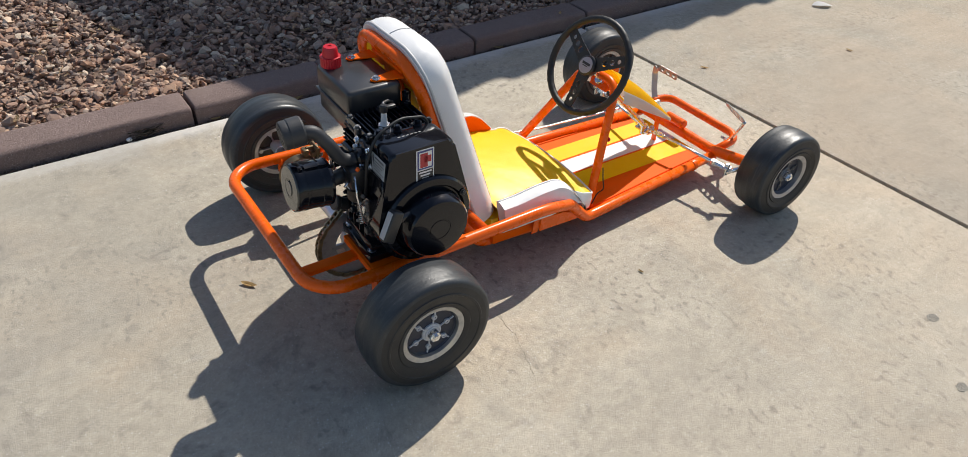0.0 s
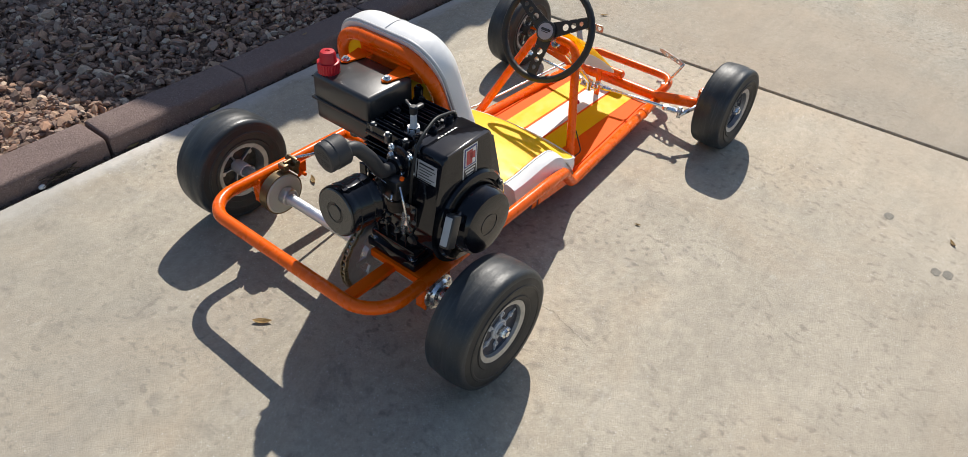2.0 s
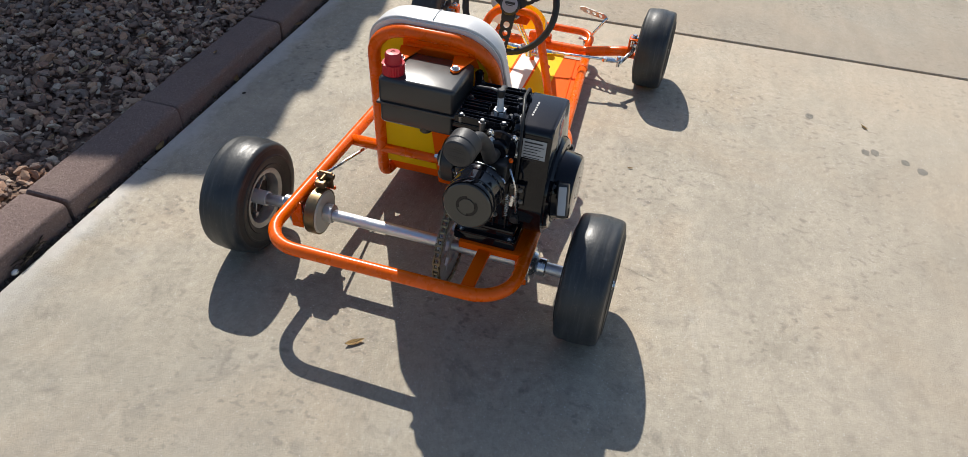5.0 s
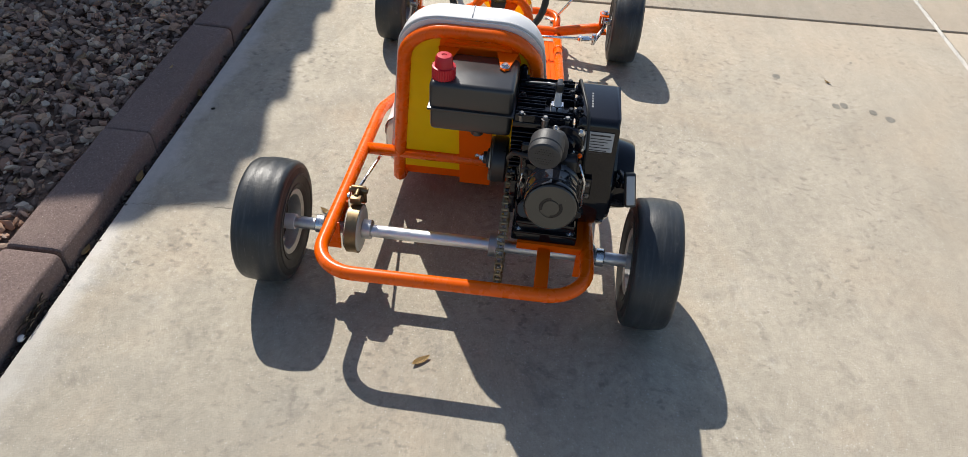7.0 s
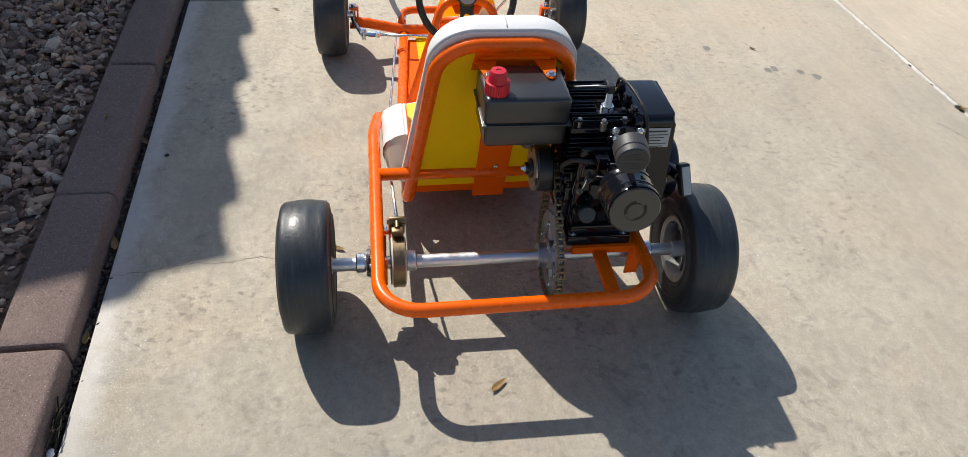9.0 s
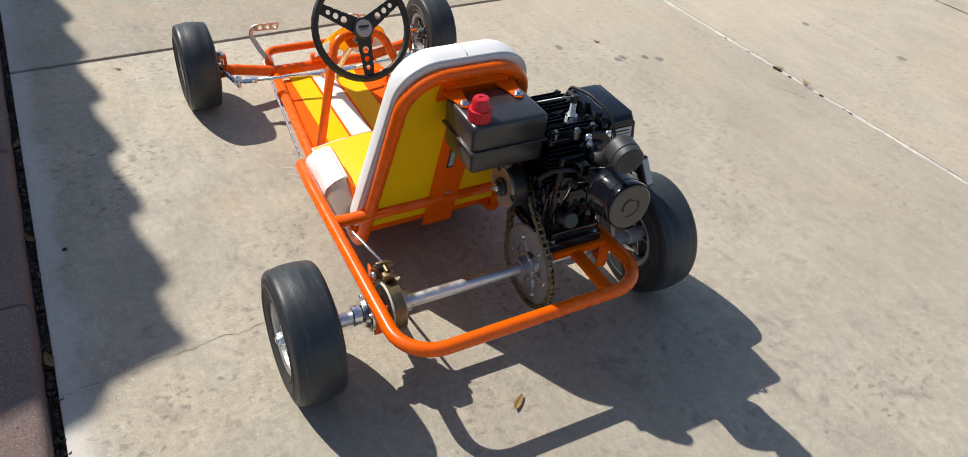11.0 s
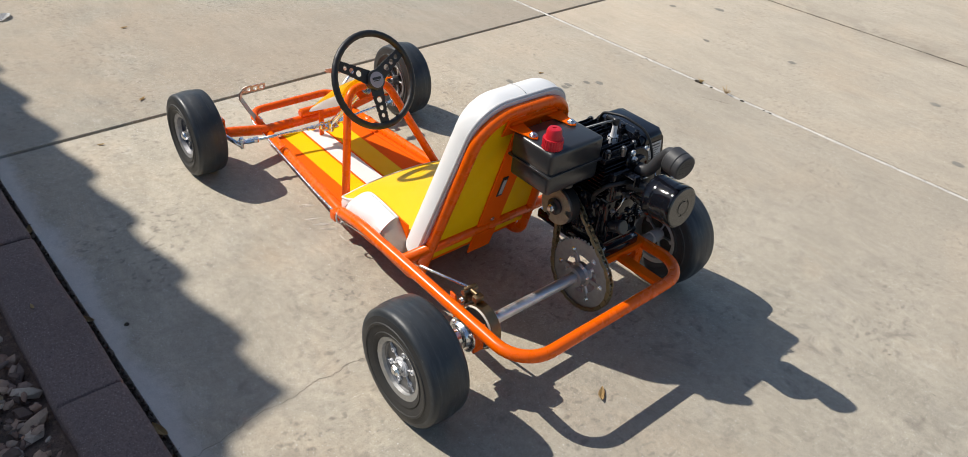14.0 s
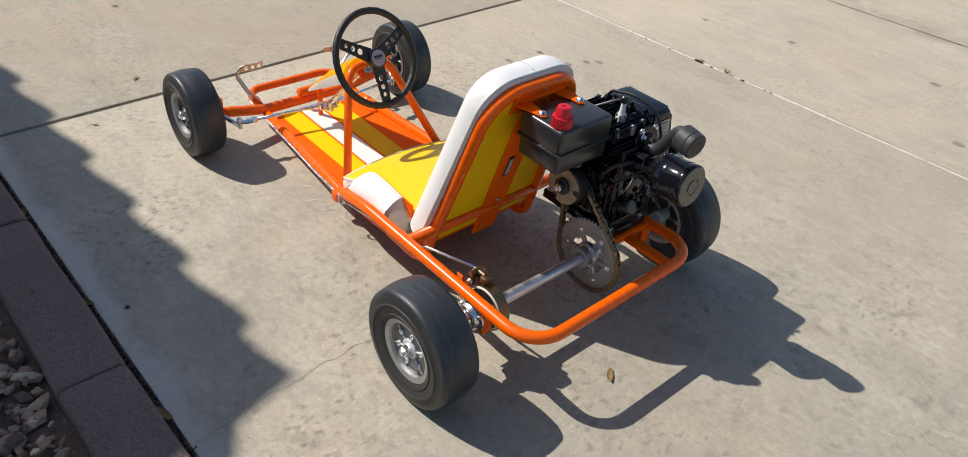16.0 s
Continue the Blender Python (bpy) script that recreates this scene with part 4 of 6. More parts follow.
for s in (1, -1):
    # left rear disc is mid-grey metal, the right one dark blue-grey
    wheel("rear_wheel", s * 0.0065, s * 0.3790, 0.1295 - s * 0.0020, s, 0.1285 - s * 0.0020, 0.090, 0.0645, "rear wheel with cast aluminium rim", RIM_ALU, DARK_ALU if s > 0 else DARK_DISC, RIB_ALU, 0.007)
    fx = 1.053
    wheel("front_wheel", 1.0695, s * 0.351, 0.1175, s, 0.1170, 0.086, 0.0600, "front wheel with cast aluminium rim", DULL_ALU, DARK_DISC, DARK_ALU, 0.012, -0.013)
    # stub axle, kingpin and bracket
    ky = s * 0.288
    bracket_bm = box(fx - 0.018, fx + 0.018, ky - 0.012, ky + 0.012, 0.137, 0.142, 0.002)
    merge(bracket_bm, box(fx - 0.018, fx + 0.018, ky - 0.012, ky + 0.012, 0.080, 0.085, 0.002))
    merge(bracket_bm, box(fx - 0.014, fx + 0.014, ky - s * 0.012 - 0.003, ky - s * 0.012 + 0.003, 0.080, 0.142, 0.002))
    part("kingpin_bracket", bracket_bm, ORANGE, kart)
    part("kingpin", merge(cyl((fx, ky, 0.074), (fx, ky, 0.146), 0.006, 14, 0.001), bolt((fx, ky, 0.142), (0, 0, 1), 0.008, 0.007)), CHROME, kart)
    part("stub_axle", cyl((fx, ky, 0.1175), (fx, s * 0.345, 0.1175), 0.010, 18, 0.001), CHROME, kart)
    part("steering_arm", tube([(fx, s * 0.292, 0.104), (1.022, s * 0.281, 0.098), (0.986, s * 0.260, 0.086)], 0.006, 10), CHROME, kart)

# ---- rear axle ----
axle = part("rear_axle", cyl((0, -0.40, 0.1315), (0, 0.40, 0.1280), 0.0127, 24, 0.001), AXLE_STEEL, kart, "bright steel live axle")
for s in (1, -1):
    br = part("axle_bracket", prism([(-0.026, 0.105), (0.026, 0.105), (0.034, 0.172), (-0.034, 0.172)], -s * 0.250, -s * 0.256, XZ, 0.001, 1), ORANGE, kart)
    for x0 in (-0.036, 0.032):
        part("bracket_flange", box(x0, x0 + 0.004, min(s * 0.232, s * 0.258), max(s * 0.232, s * 0.258), 0.104, 0.170, 0.001, 1), ORANGE, br)
    bm = lathe([(0.013, 0), (0.038, 0), (0.038, 0.004), (0.030, 0.006), (0.026, 0.013), (0.016, 0.014), (0.013, 0.014)], Matrix.Translation((0, s * 0.257, 0.1315)) @ (AX_Y if s > 0 else AX_Y @ Matrix.Rotation(math.pi, 4, 'X')), 30)
    brg = part("bearing_flange", bm, CHROME, kart)
    for k in range(3):
        a = 2.1 * k + 0.5
        part("flange_bolt", bolt((0.031 * math.cos(a), s * 0.260, 0.1315 + 0.031 * math.sin(a)), (0, s, 0), 0.0045, 0.004), CHROME, brg)
    part("axle_collar", cyl((0, s * 0.272, 0.1315), (0, s * 0.290, 0.1315), 0.019, 24, 0.002), CHROME, axle)

# brake on the left: drum, band, hub, lever
drum = part("brake_drum", cyl((0, 0.196, 0.1315), (0, 0.224, 0.1315), 0.047, 44, 0.003), DRUM_GREY, kart, "pale beige-grey brake drum")
part("drum_hub", cyl((0, 0.176, 0.1315), (0, 0.196, 0.1315), 0.020, 28, 0.002), CAST_ALU, drum)
part("brake_band", lathe([(0.0472, -0.012), (0.0500, -0.012), (0.0500, 0.010), (0.0472, 0.010)], Matrix.Translation((0, 0.211, 0.1315)) @ AX_Y, 44), BRASS_DRUM, drum, "bronze-brown brake band")
# flat dark disc covers the outer end of the drum
part("drum_inside", lathe([(0.013, 0.0), (0.0440, 0.0), (0.0440, 0.0015), (0.013, 0.0015)], Matrix.Translation((0, 0.2240, 0.1315)) @ AX_Y, 40), DARK_CAST_RIM_SHADE, drum, "dark disc over the outer end of the drum")
part("band_clip", merge(box(0.030, 0.052, 0.200, 0.222, 0.176, 0.188, 0.002), box(0.010, 0.024, 0.200, 0.222, 0.184, 0.198, 0.002)), BRASS_DRUM, drum)
lever = part("brake_lever", merge(box(0.040, 0.046, 0.196, 0.226, 0.165, 0.205, 0.0015), merge(cyl((0.02, 0.211, 0.197), (0.05, 0.211, 0.197), 0.005, 12), cyl((0.043, 0.193, 0.195), (0.043, 0.23, 0.195), 0.006, 12))), BRASS_DRUM, kart, "tarnished steel brake lever")
part("lever_bolt", bolt((0.043, 0.23, 0.178), (0, 1, 0), 0.005, 0.005), CHROME, lever)
part("brake_rod", tube(fillet([(0.045, 0.211, 0.200), (0.30, 0.214, 0.122), (0.53, 0.2105, 0.078), (0.72, 0.1925, 0.066), (1.105, 0.158, 0.068), (1.122, 0.156, 0.072)], 0.1), 0.0032, 10), CHROME, kart, "thin bright brake rod")
part("rod_clip", box(0.572, 0.596, 0.186, 0.213, 0.052, 0.078, 0.003), ORANGE, kart)

part("pivot_lug", merge(prism([(0.060, 0.130), (0.086, 0.140), (0.088, 0.168), (0.070, 0.168)], -0.226, -0.222, XZ, 0.001, 1), cyl((0.070, 0.206, 0.144), (0.070, 0.236, 0.144), 0.0045, 12, 0.001)), ORANGE, kart)

# sprocket and chain
SPY = -0.087
teeth, outline = 54, []
for k in range(teeth * 4):
    a = 2 * math.pi * k / (teeth * 4)
    r = 0.0885 if k % 4 in (0, 1) else 0.0835
    outline.append((r * math.cos(a), r * math.sin(a)))


def ring_plate(outer, inner, d0, d1, m):
    """A flat ring whose outer and inner outlines have the same count."""
    bm = bmesh.new()
    lv = [[bm.verts.new((u, v, d)) for u, v in o] for d in (d0, d1) for o in (outer, inner)]
    n = len(outer)
    for k in range(n):
        l = (k + 1) % n
        bm.faces.new((lv[0][k], lv[0][l], lv[2][l], lv[2][k]))
        bm.faces.new((lv[1][k], lv[3][k], lv[3][l], lv[1][l]))
        bm.faces.new((lv[2][k], lv[2][l], lv[3][l], lv[3][k]))
        bm.faces.new((lv[0][k], lv[1][k], lv[1][l], lv[0][l]))
    bm.transform(m)
    bmesh.ops.recalc_face_normals(bm, faces=bm.faces)
    return bm


SM = Matrix.Translation((0, SPY, 0.1315)) @ AX_Y
mid = [(0.0805 * math.cos(2 * math.pi * k / (teeth * 4)), 0.0805 * math.sin(2 * math.pi * k / (teeth * 4))) for k in range(teeth * 4)]
bm = ring_plate(outline, mid, -0.0018, 0.0018, SM)


inner = [(0.0470 * math.cos(2 * math.pi * k / (teeth * 4)), 0.0470 * math.sin(2 * math.pi * k / (teeth * 4))) for k in range(teeth * 4)]
merge(bm, ring_plate(mid, inner, -0.0018, 0.0018, SM))
sprocket = part("sprocket", bm, DULL_ALU, kart, "dull aluminium axle sprocket")
bm = lathe([(0.0127, -0.004), (0.030, -0.004), (0.030, 0.006), (0.024, 0.010), (0.024, 0.026), (0.0127, 0.026)], SM, 30)
part("sprocket_carrier", bm, DULL_ALU, sprocket)
for k in range(6):
    part("carrier_arm", box(0.026, 0.055, -0.0055, 0.0055, -0.0035, 0.0035, 0.001, 1, None, SM @ Matrix.Rotation(math.pi / 3 * k, 4, 'Z')), DULL_ALU, sprocket)
for k in range(6):
    a = math.pi / 3 * k
    for rr in (0.061, 0.024):
        p = SM @ Vector((rr * math.cos(a + 0.2 * (rr < 0.05)), rr * math.sin(a + 0.2 * (rr < 0.05)), 0.002 if rr > 0.05 else 0.006))
        part("sprocket_bolt", bolt(p, (0, 1, 0), 0.0045, 0.004), CHROME, sprocket)

CLX, CLZ = 0.072, 0.290
d = Vector((CLX, CLZ - 0.1315))
D, ang = d.length, math.atan2(d.y, d.x)
R1, R2 = 0.0862, 0.024
beta = math.acos((R1 - R2) / D)
path = []
for k in range(49):
    a = ang + beta + (2 * math.pi - 2 * beta) * k / 48
    path.append((R1 * math.cos(a), 0.1315 + R1 * math.sin(a)))
for k in range(13):
    a = ang - beta + 2 * beta * k / 12
    path.append((CLX + R2 * math.cos(a), CLZ + R2 * math.sin(a)))
path.append(path[0])
seglen = [math.dist(a, b) for a, b in zip(path, path[1:])]
total = sum(seglen)
links = 2 * round(total / 0.0127 / 2)


def along(s):
    s %= total
    for (a, b), l in zip(zip(path, path[1:]), seglen):
        if s <= l:
            return Vector((a[0] + (b[0] - a[0]) * s / l, 0, a[1] + (b[1] - a[1]) * s / l))
        s -= l
    return Vector((path[-1][0], 0, path[-1][1]))


bm = bmesh.new()
for k in range(links):
    a, b = along(total * k / links), along(total * (k + 1) / links)
    t = (b - a).normalized()
    m = Matrix(((t.x, 0, -t.z, 0), (0, 1, 0, 0), (t.z, 0, t.x, 0), (0, 0, 0, 1)))
    m = Matrix.Translation((a + b) / 2 + Vector((0, SPY, 0))) @ m
    off = 0.0062 if k % 2 else 0.0045
    for s in (1, -1):
        box(-0.0095, 0.0095, s * off - 0.0008, s * off + 0.0008, -0.0048, 0.0048, 0.0016, 1, bm, m)
    cyl(a + Vector((0, SPY - 0.0075, 0)), a + Vector((0, SPY + 0.0075, 0)), 0.0036, 8, bm=bm)
part("drive_chain", bm, CHAIN_STEEL, kart, "oily roller drive chain")

# clutch on the crankshaft
clutch = part("clutch_drum", cyl((CLX, -0.078, CLZ), (CLX, -0.048, CLZ), 0.045, 44, 0.003), BLACK_SATIN, kart, "black centrifugal clutch drum")
CLUTCH_SHOE = metalled("dull_beige_clutch_steel", (0.42, 0.38, 0.31), 0.5)
CM = Matrix.Translation((CLX, -0.0478, CLZ)) @ AX_Y
face = []
for k in range(96):
    a = 2 * math.pi * k / 96
    notch = abs(((a * 3 / (2 * math.pi)) % 1.0) - 0.5) < 0.07
    face.append(((0.030 if notch else 0.043) * math.cos(a), (0.030 if notch else 0.043) * math.sin(a)))
part("clutch_face", prism(face, 0.0, 0.003, CM), CLUTCH_SHOE, clutch, "dull beige clutch shoes")
part("clutch_hub", lathe([(0, 0.003), (0.019, 0.003), (0.019, 0.008), (0.012, 0.010), (0.012, 0.016), (0, 0.016)], CM, 28), BLACK_SATIN, clutch)
part("clutch_nut", lathe([(0, 0.010), (0.0095, 0.010), (0.0095, 0.018), (0.006, 0.019), (0.006, 0.024), (0, 0.024)], CM, 6), CHROME, clutch)
part("drive_sprocket", cyl((CLX, -0.096, CLZ), (CLX, -0.077, CLZ), 0.021, 24, 0.002), CHAIN_STEEL, clutch)

# ---- engine ----
engine = part("engine", box(-0.022, 0.158, -0.215, -0.104, 0.222, 0.335, 0.012, 3), BLACK_GLOSS, kart, "glossy black single-cylinder engine")
part("engine_base", merge(box(-0.034, 0.172, -0.228, -0.103, 0.1822, 0.205, 0.004), box(-0.028, 0.165, -0.222, -0.108, 0.203, 0.226, 0.006)), BLACK_GLOSS, engine)
for x in (-0.022, 0.160):
    for y in (-0.214, -0.116):
        part("base_bolt", bolt((x, y, 0.205), (0, 0, 1), 0.0065, 0.006), CHROME, engine)
# crankcase cover on the chain side
part("side_cover", merge(lathe([(0, 0), (0.050, 0), (0.050, 0.006), (0.040, 0.012), (0.022, 0.016), (0, 0.016)], Matrix.Translation((CLX, -0.106, 0.285)) @ AX_Y, 36),
                         box(0.0, 0.14, -0.108, -0.098, 0.228, 0.33, 0.004)), BLACK_GLOSS, engine)
for a in range(6):
    part("cover_bolt", bolt((CLX + 0.058 * math.cos(a * 1.05), -0.098, 0.28 + 0.045 * math.sin(a * 1.05)), (0, 1, 0), 0.004, 0.004), BLACK_SATIN, engine)
# cylinder with cooling fins, head with upright fins
part("cylinder", box(0.008, 0.122, -0.186, -0.100, 0.33, 0.418, 0.006), BLACK_SATIN, engine)
for k in range(9):
    z = 0.337 + k * 0.0092
    part("cylinder_fin", box(-0.010, 0.134, -0.190, -0.084, z, z + 0.0024, 0.0008, 1), BLACK_GLOSS, engine)
part("cylinder_head", box(-0.006, 0.132, -0.190, -0.084, 0.418, 0.430, 0.003), BLACK_GLOSS, engine)
for k in range(14):
    x = -0.003 + k * 0.0098
    hole = 0.022 < x < 0.064
    part("head_fin", box(x, x + 0.0024, -0.138 if hole else -0.187, -0.087, 0.428, 0.444 - 0.003 * (k % 4 == 3), 0.0008, 1), BLACK_GLOSS, engine)
for x, y in ((0.002, -0.178), (0.002, -0.098), (0.066, -0.095), (0.126, -0.098), (0.126, -0.178), (0.03, -0.183), (0.09, -0.183), (-0.004, -0.14)):
    part("head_bolt", merge(cyl((x, y, 0.425), (x, y, 0.440), 0.006, 14), bolt((x, y, 0.440), (0, 0, 1), 0.0048, 0.005)), BLACK_SATIN if x > 0.02 else GREY_STEEL, engine)
# spark plug
plug = part("spark_plug", lathe([(0, 0.430), (0.0115, 0.430), (0.0115, 0.442), (0.008, 0.445), (0.0062, 0.452), (0.0055, 0.470), (0.003, 0.472), (0.003, 0.480), (0, 0.480)], Matrix.Translation((0.043, -0.158, 0)), 20), LABEL_WHITE, engine, "white ceramic spark plug")
part("plug_hex", lathe([(0, 0), (0.012, 0), (0.012, 0.009), (0, 0.009)], Matrix.Translation((0.043, -0.158, 0.436)), 6), CHROME, engine)
part("plug_boot", merge(cyl((0.043, -0.158, 0.470), (0.043, -0.158, 0.486), 0.0075, 18, 0.002), box(0.040, 0.066, -0.163, -0.153, 0.476, 0.483, 0.002)), BLACK_SATIN, engine, "black rubber plug boot")

# blower shroud: tall box above, round below
top, cx, cz, cr = 0.449, 0.066, 0.290, 0.098
hull = []
for k in range(25):
    a = math.radians(168) + math.radians(204) * k / 24
    hull.append((cx + cr * math.cos(a), cz + cr * math.sin(a)))
corner_r = 0.014
for px_, a0 in ((0.128 - corner_r, 0), (-0.006 + corner_r, 90)):
    for k in range(6):
        a = math.radians(a0 + 18 * k)
        hull.append((px_ + corner_r * math.cos(a), top - corner_r + corner_r * math.sin(a)))
shroud = part("blower_shroud", prism(hull, 0.196, 0.270, XZ, 0.008, 3), BLACK_GLOSS, engine, "glossy black blower shroud")
ring = lathe([(0.052, 0.268), (0.092, 0.268), (0.092, 0.274), (0.088, 0.279), (0.076, 0.281), (0.072, 0.276), (0.052, 0.276)], Matrix.Translation((cx + 0.004, 0, cz)) @ AX_Y @ Matrix.Rotation(math.pi, 4, 'X'), 56)
part("starter_ring", ring, BLACK_GLOSS, engine)
cupm = Matrix.Translation((0.072, 0, 0.288)) @ AX_Y @ Matrix.Rotation(math.pi, 4, 'X')
part("recoil_starter", lathe([(0.070, 0.270), (0.068, 0.285), (0.064, 0.309), (0.060, 0.314), (0.050, 0.3155), (0.023, 0.3155), (0.0225, 0.3145), (0.0205, 0.3145), (0.020, 0.3155), (0, 0.3155)], cupm, 56), BLACK_GLOSS, engine, "black recoil starter cover")
for k in range(3):
    a = 0.5 + 2.1 * k
    part("starter_bolt", bolt((0.070 + 0.081 * math.cos(a), -0.281, 0.290 + 0.081 * math.sin(a)), (0, -1, 0), 0.005, 0.004), BLACK_SATIN, engine)
hm = Matrix.Translation((-0.024, -0.306, 0.326)) @ Matrix.Rotation(radians(28), 4, 'Y') @ Matrix.Rotation(radians(-8), 4, 'X')
handle = part("pull_handle", box(-0.012, 0.012, -0.010, 0.010, -0.031, 0.031, 0.004, 3, m=hm), BLACK_SATIN, engine, "black starter pull handle")
# pale plate gives the handle's rear face its lit grey
part("handle_insert", box(-0.0137, -0.0118, -0.0072, 0.0072, -0.026, 0.026, 0.0006, 1, m=hm), LABEL_SILVER, engine)
part("pull_rope_guide", cyl((-0.018, -0.300, 0.33), (0.02, -0.288, 0.325), 0.011, 16, 0.002), BLACK_GLOSS, engine)


def sticker(name, rects, m, parent):
    """Flat printed pieces: (u0, u1, v0, v1, depth, material)."""
    for u0, u1, v0, v1, dd, mat in rects:
        part(name, prism([(u0, v0), (u1, v0), (u1, v1), (u0, v1)], dd, dd + 0.0002, m), mat, parent, smooth=False)


DM = Matrix.Translation((0.066, -0.2702, 0.411)) @ XZ
sticker("decal", [(-0.0183, 0.0183, -0.0330, 0.0330, 0.0, LABEL_WHITE), (-0.0159, 0.0159, -0.0307, -0.0118, 0.0004, LABEL_BLACK), (-0.0159, 0.0159, -0.0094, 0.0307, 0.0004, LABEL_BLUE),
                  (-0.0130, 0.0130, -0.0059, 0.0271, 0.0008, LABEL_WHITE), (-0.0106, 0.0047, -0.0047, 0.0248, 0.0012, LABEL_RED), (-0.0024, 0.0118, 0.0047, 0.0189, 0.0012, LABEL_RED),
                  (-0.0130, 0.0130, -0.0177, -0.0142, 0.0008, LABEL_WHITE), (-0.0100, 0.0100, -0.0242, -0.0207, 0.0008, LABEL_WHITE), (-0.0071, 0.0071, -0.0289, -0.0271, 0.0008, LABEL_SILVER)], DM, engine)
LM = Matrix.Translation((-0.0128, -0.2365, 0.398)) @ Matrix.Rotation(radians(7), 4, 'Y') @ Matrix(((0, 0, -1, 0), (-1, 0, 0, 0), (0, 1, 0, 0), (0, 0, 0, 1)))
rects = [(-0.0180, 0.0250, -0.034, 0.032, 0.0004, LABEL_SILVER), (-0.0290, -0.0205, -0.034, 0.032, 0.0004, LABEL_SILVER)]
for k in range(9):
    rects.append((-0.0150, 0.0215 - 0.006 * ((k * 37) % 3), 0.0185 - k * 0.0055, 0.0201 - k * 0.0055, 0.0008, LABEL_BLACK))
rects += [(-0.0150, 0.0190, 0.0245, 0.0275, 0.0008, LABEL_BLACK), (-0.0265, -0.0235, -0.030, 0.026, 0.0008, LABEL_BLACK)]
sticker("instruction_label", rects, LM, engine)

# carburettor, governor links, intake clutter at the rear of the cylinder
part("carburettor", merge(box(-0.052, -0.006, -0.205, -0.165, 0.350, 0.392, 0.006), cyl((-0.030, -0.186, 0.330), (-0.030, -0.186, 0.352), 0.017, 24, 0.003)), BLACK_SATIN, engine, "small black carburettor")
part("intake_flange", merge(box(-0.014, -0.004, -0.206, -0.150, 0.388, 0.432, 0.003), cyl((-0.03, -0.178, 0.404), (-0.006, -0.178, 0.404), 0.019, 24, 0.003)), BLACK_GLOSS, engine)
for y, z in ((-0.160, 0.430), (-0.207, 0.396), (-0.204, 0.428)):
    part("flange_bolt", bolt((-0.014, y, z), (-1, 0, 0), 0.0050, 0.005), CHROME, engine)
part("tappet_cover", merge(box(-0.030, -0.018, -0.200, -0.130, 0.262, 0.325, 0.005), bolt((-0.030, -0.165, 0.294), (-1, 0, 0), 0.006, 0.006)), BLACK_GLOSS, engine)
part("fuel_line", tube(fillet([(0.03, -0.09, 0.385), (-0.005, -0.12, 0.372), (-0.03, -0.15, 0.36), (-0.03, -0.178, 0.352)], 0.03), 0.0045, 10), CABLE_BLACK, engine)
part("governor_link", tube([(-0.046, -0.208, 0.385), (-0.050, -0.222, 0.35), (-0.040, -0.224, 0.29), (-0.020, -0.220, 0.262)], 0.0022, 8), CHROME, engine)
part("governor_lever", merge(box(-0.030, -0.024, -0.228, -0.212, 0.250, 0.335, 0.002), cyl((-0.036, -0.22, 0.262), (-0.016, -0.22, 0.262), 0.008, 14, 0.001)), BLACK_SATIN, engine)
part("governor_spring", tube([(-0.036 + 0.004 * math.cos(k * 1.2), -0.205 + 0.004 * math.sin(k * 1.2), 0.27 + k * 0.0009) for k in range(60)], 0.0007, 5), CHROME, engine)
part("oil_filler", merge(cyl((-0.022, -0.125, 0.262), (-0.048, -0.125, 0.274), 0.013, 20, 0.002), cyl((-0.048, -0.125, 0.274), (-0.058, -0.125, 0.279), 0.016, 12, 0.002)), BLACK_SATIN, engine)
part("idle_screw", tube([(-0.05, -0.195, 0.37), (-0.066, -0.205, 0.366)], 0.0025, 8), CHROME, engine)
part("intake_bracket", merge(box(-0.075, -0.015, -0.152, -0.146, 0.335, 0.352, 0.002), box(-0.02, -0.006, -0.15, -0.108, 0.335, 0.40, 0.003)), BLACK_GLOSS, engine)

# muffler can and perforated breather with its bent pipe
MUF = Vector((-0.157, -0.166, 0.371))
mm = rod_m(MUF, MUF + Vector((1, -0.02, -0.10)))
SLIM = Matrix.Diagonal((0.95, 0.95, 1, 1))
muffler = part("muffler", lathe([(0.0445, 0.004), (0.0475, 0.003), (0.0487, 0.008), (0.0475, 0.013), (0.0470, 0.062), (0.0487, 0.066), (0.0470, 0.072), (0.040, 0.075), (0, 0.075)], mm @ SLIM, 56), BLACK_GLOSS, engine, "black muffler can")
part("muffler_face", lathe([(0.0455, 0.005), (0.045, 0.0015), (0.043, 0.0), (0.0205, 0.0), (0.0200, 0.0012), (0.0150, 0.0012), (0.0145, -0.0008), (0, -0.0008)], mm @ SLIM, 48), MUFFLER_PLATE, muffler, "dark grey end plate with round outlet")
# thin black inlays paint the dark of two crescent openings
for a0, a1 in ((-0.4, 1.5), (2.6, 4.7)):
    arc = [(0.0200 * math.cos(a0 + (a1 - a0) * k / 12), 0.0200 * math.sin(a0 + (a1 - a0) * k / 12)) for k in range(13)]
    arc += [(0.0152 * math.cos(a1 - (a1 - a0) * k / 12), 0.0152 * math.sin(a1 - (a1 - a0) * k / 12)) for k in range(13)]
    part("muffler_slot", prism(arc, 0.0002, 0.0011, mm @ SLIM), BLACK_GLOSS, muffler)
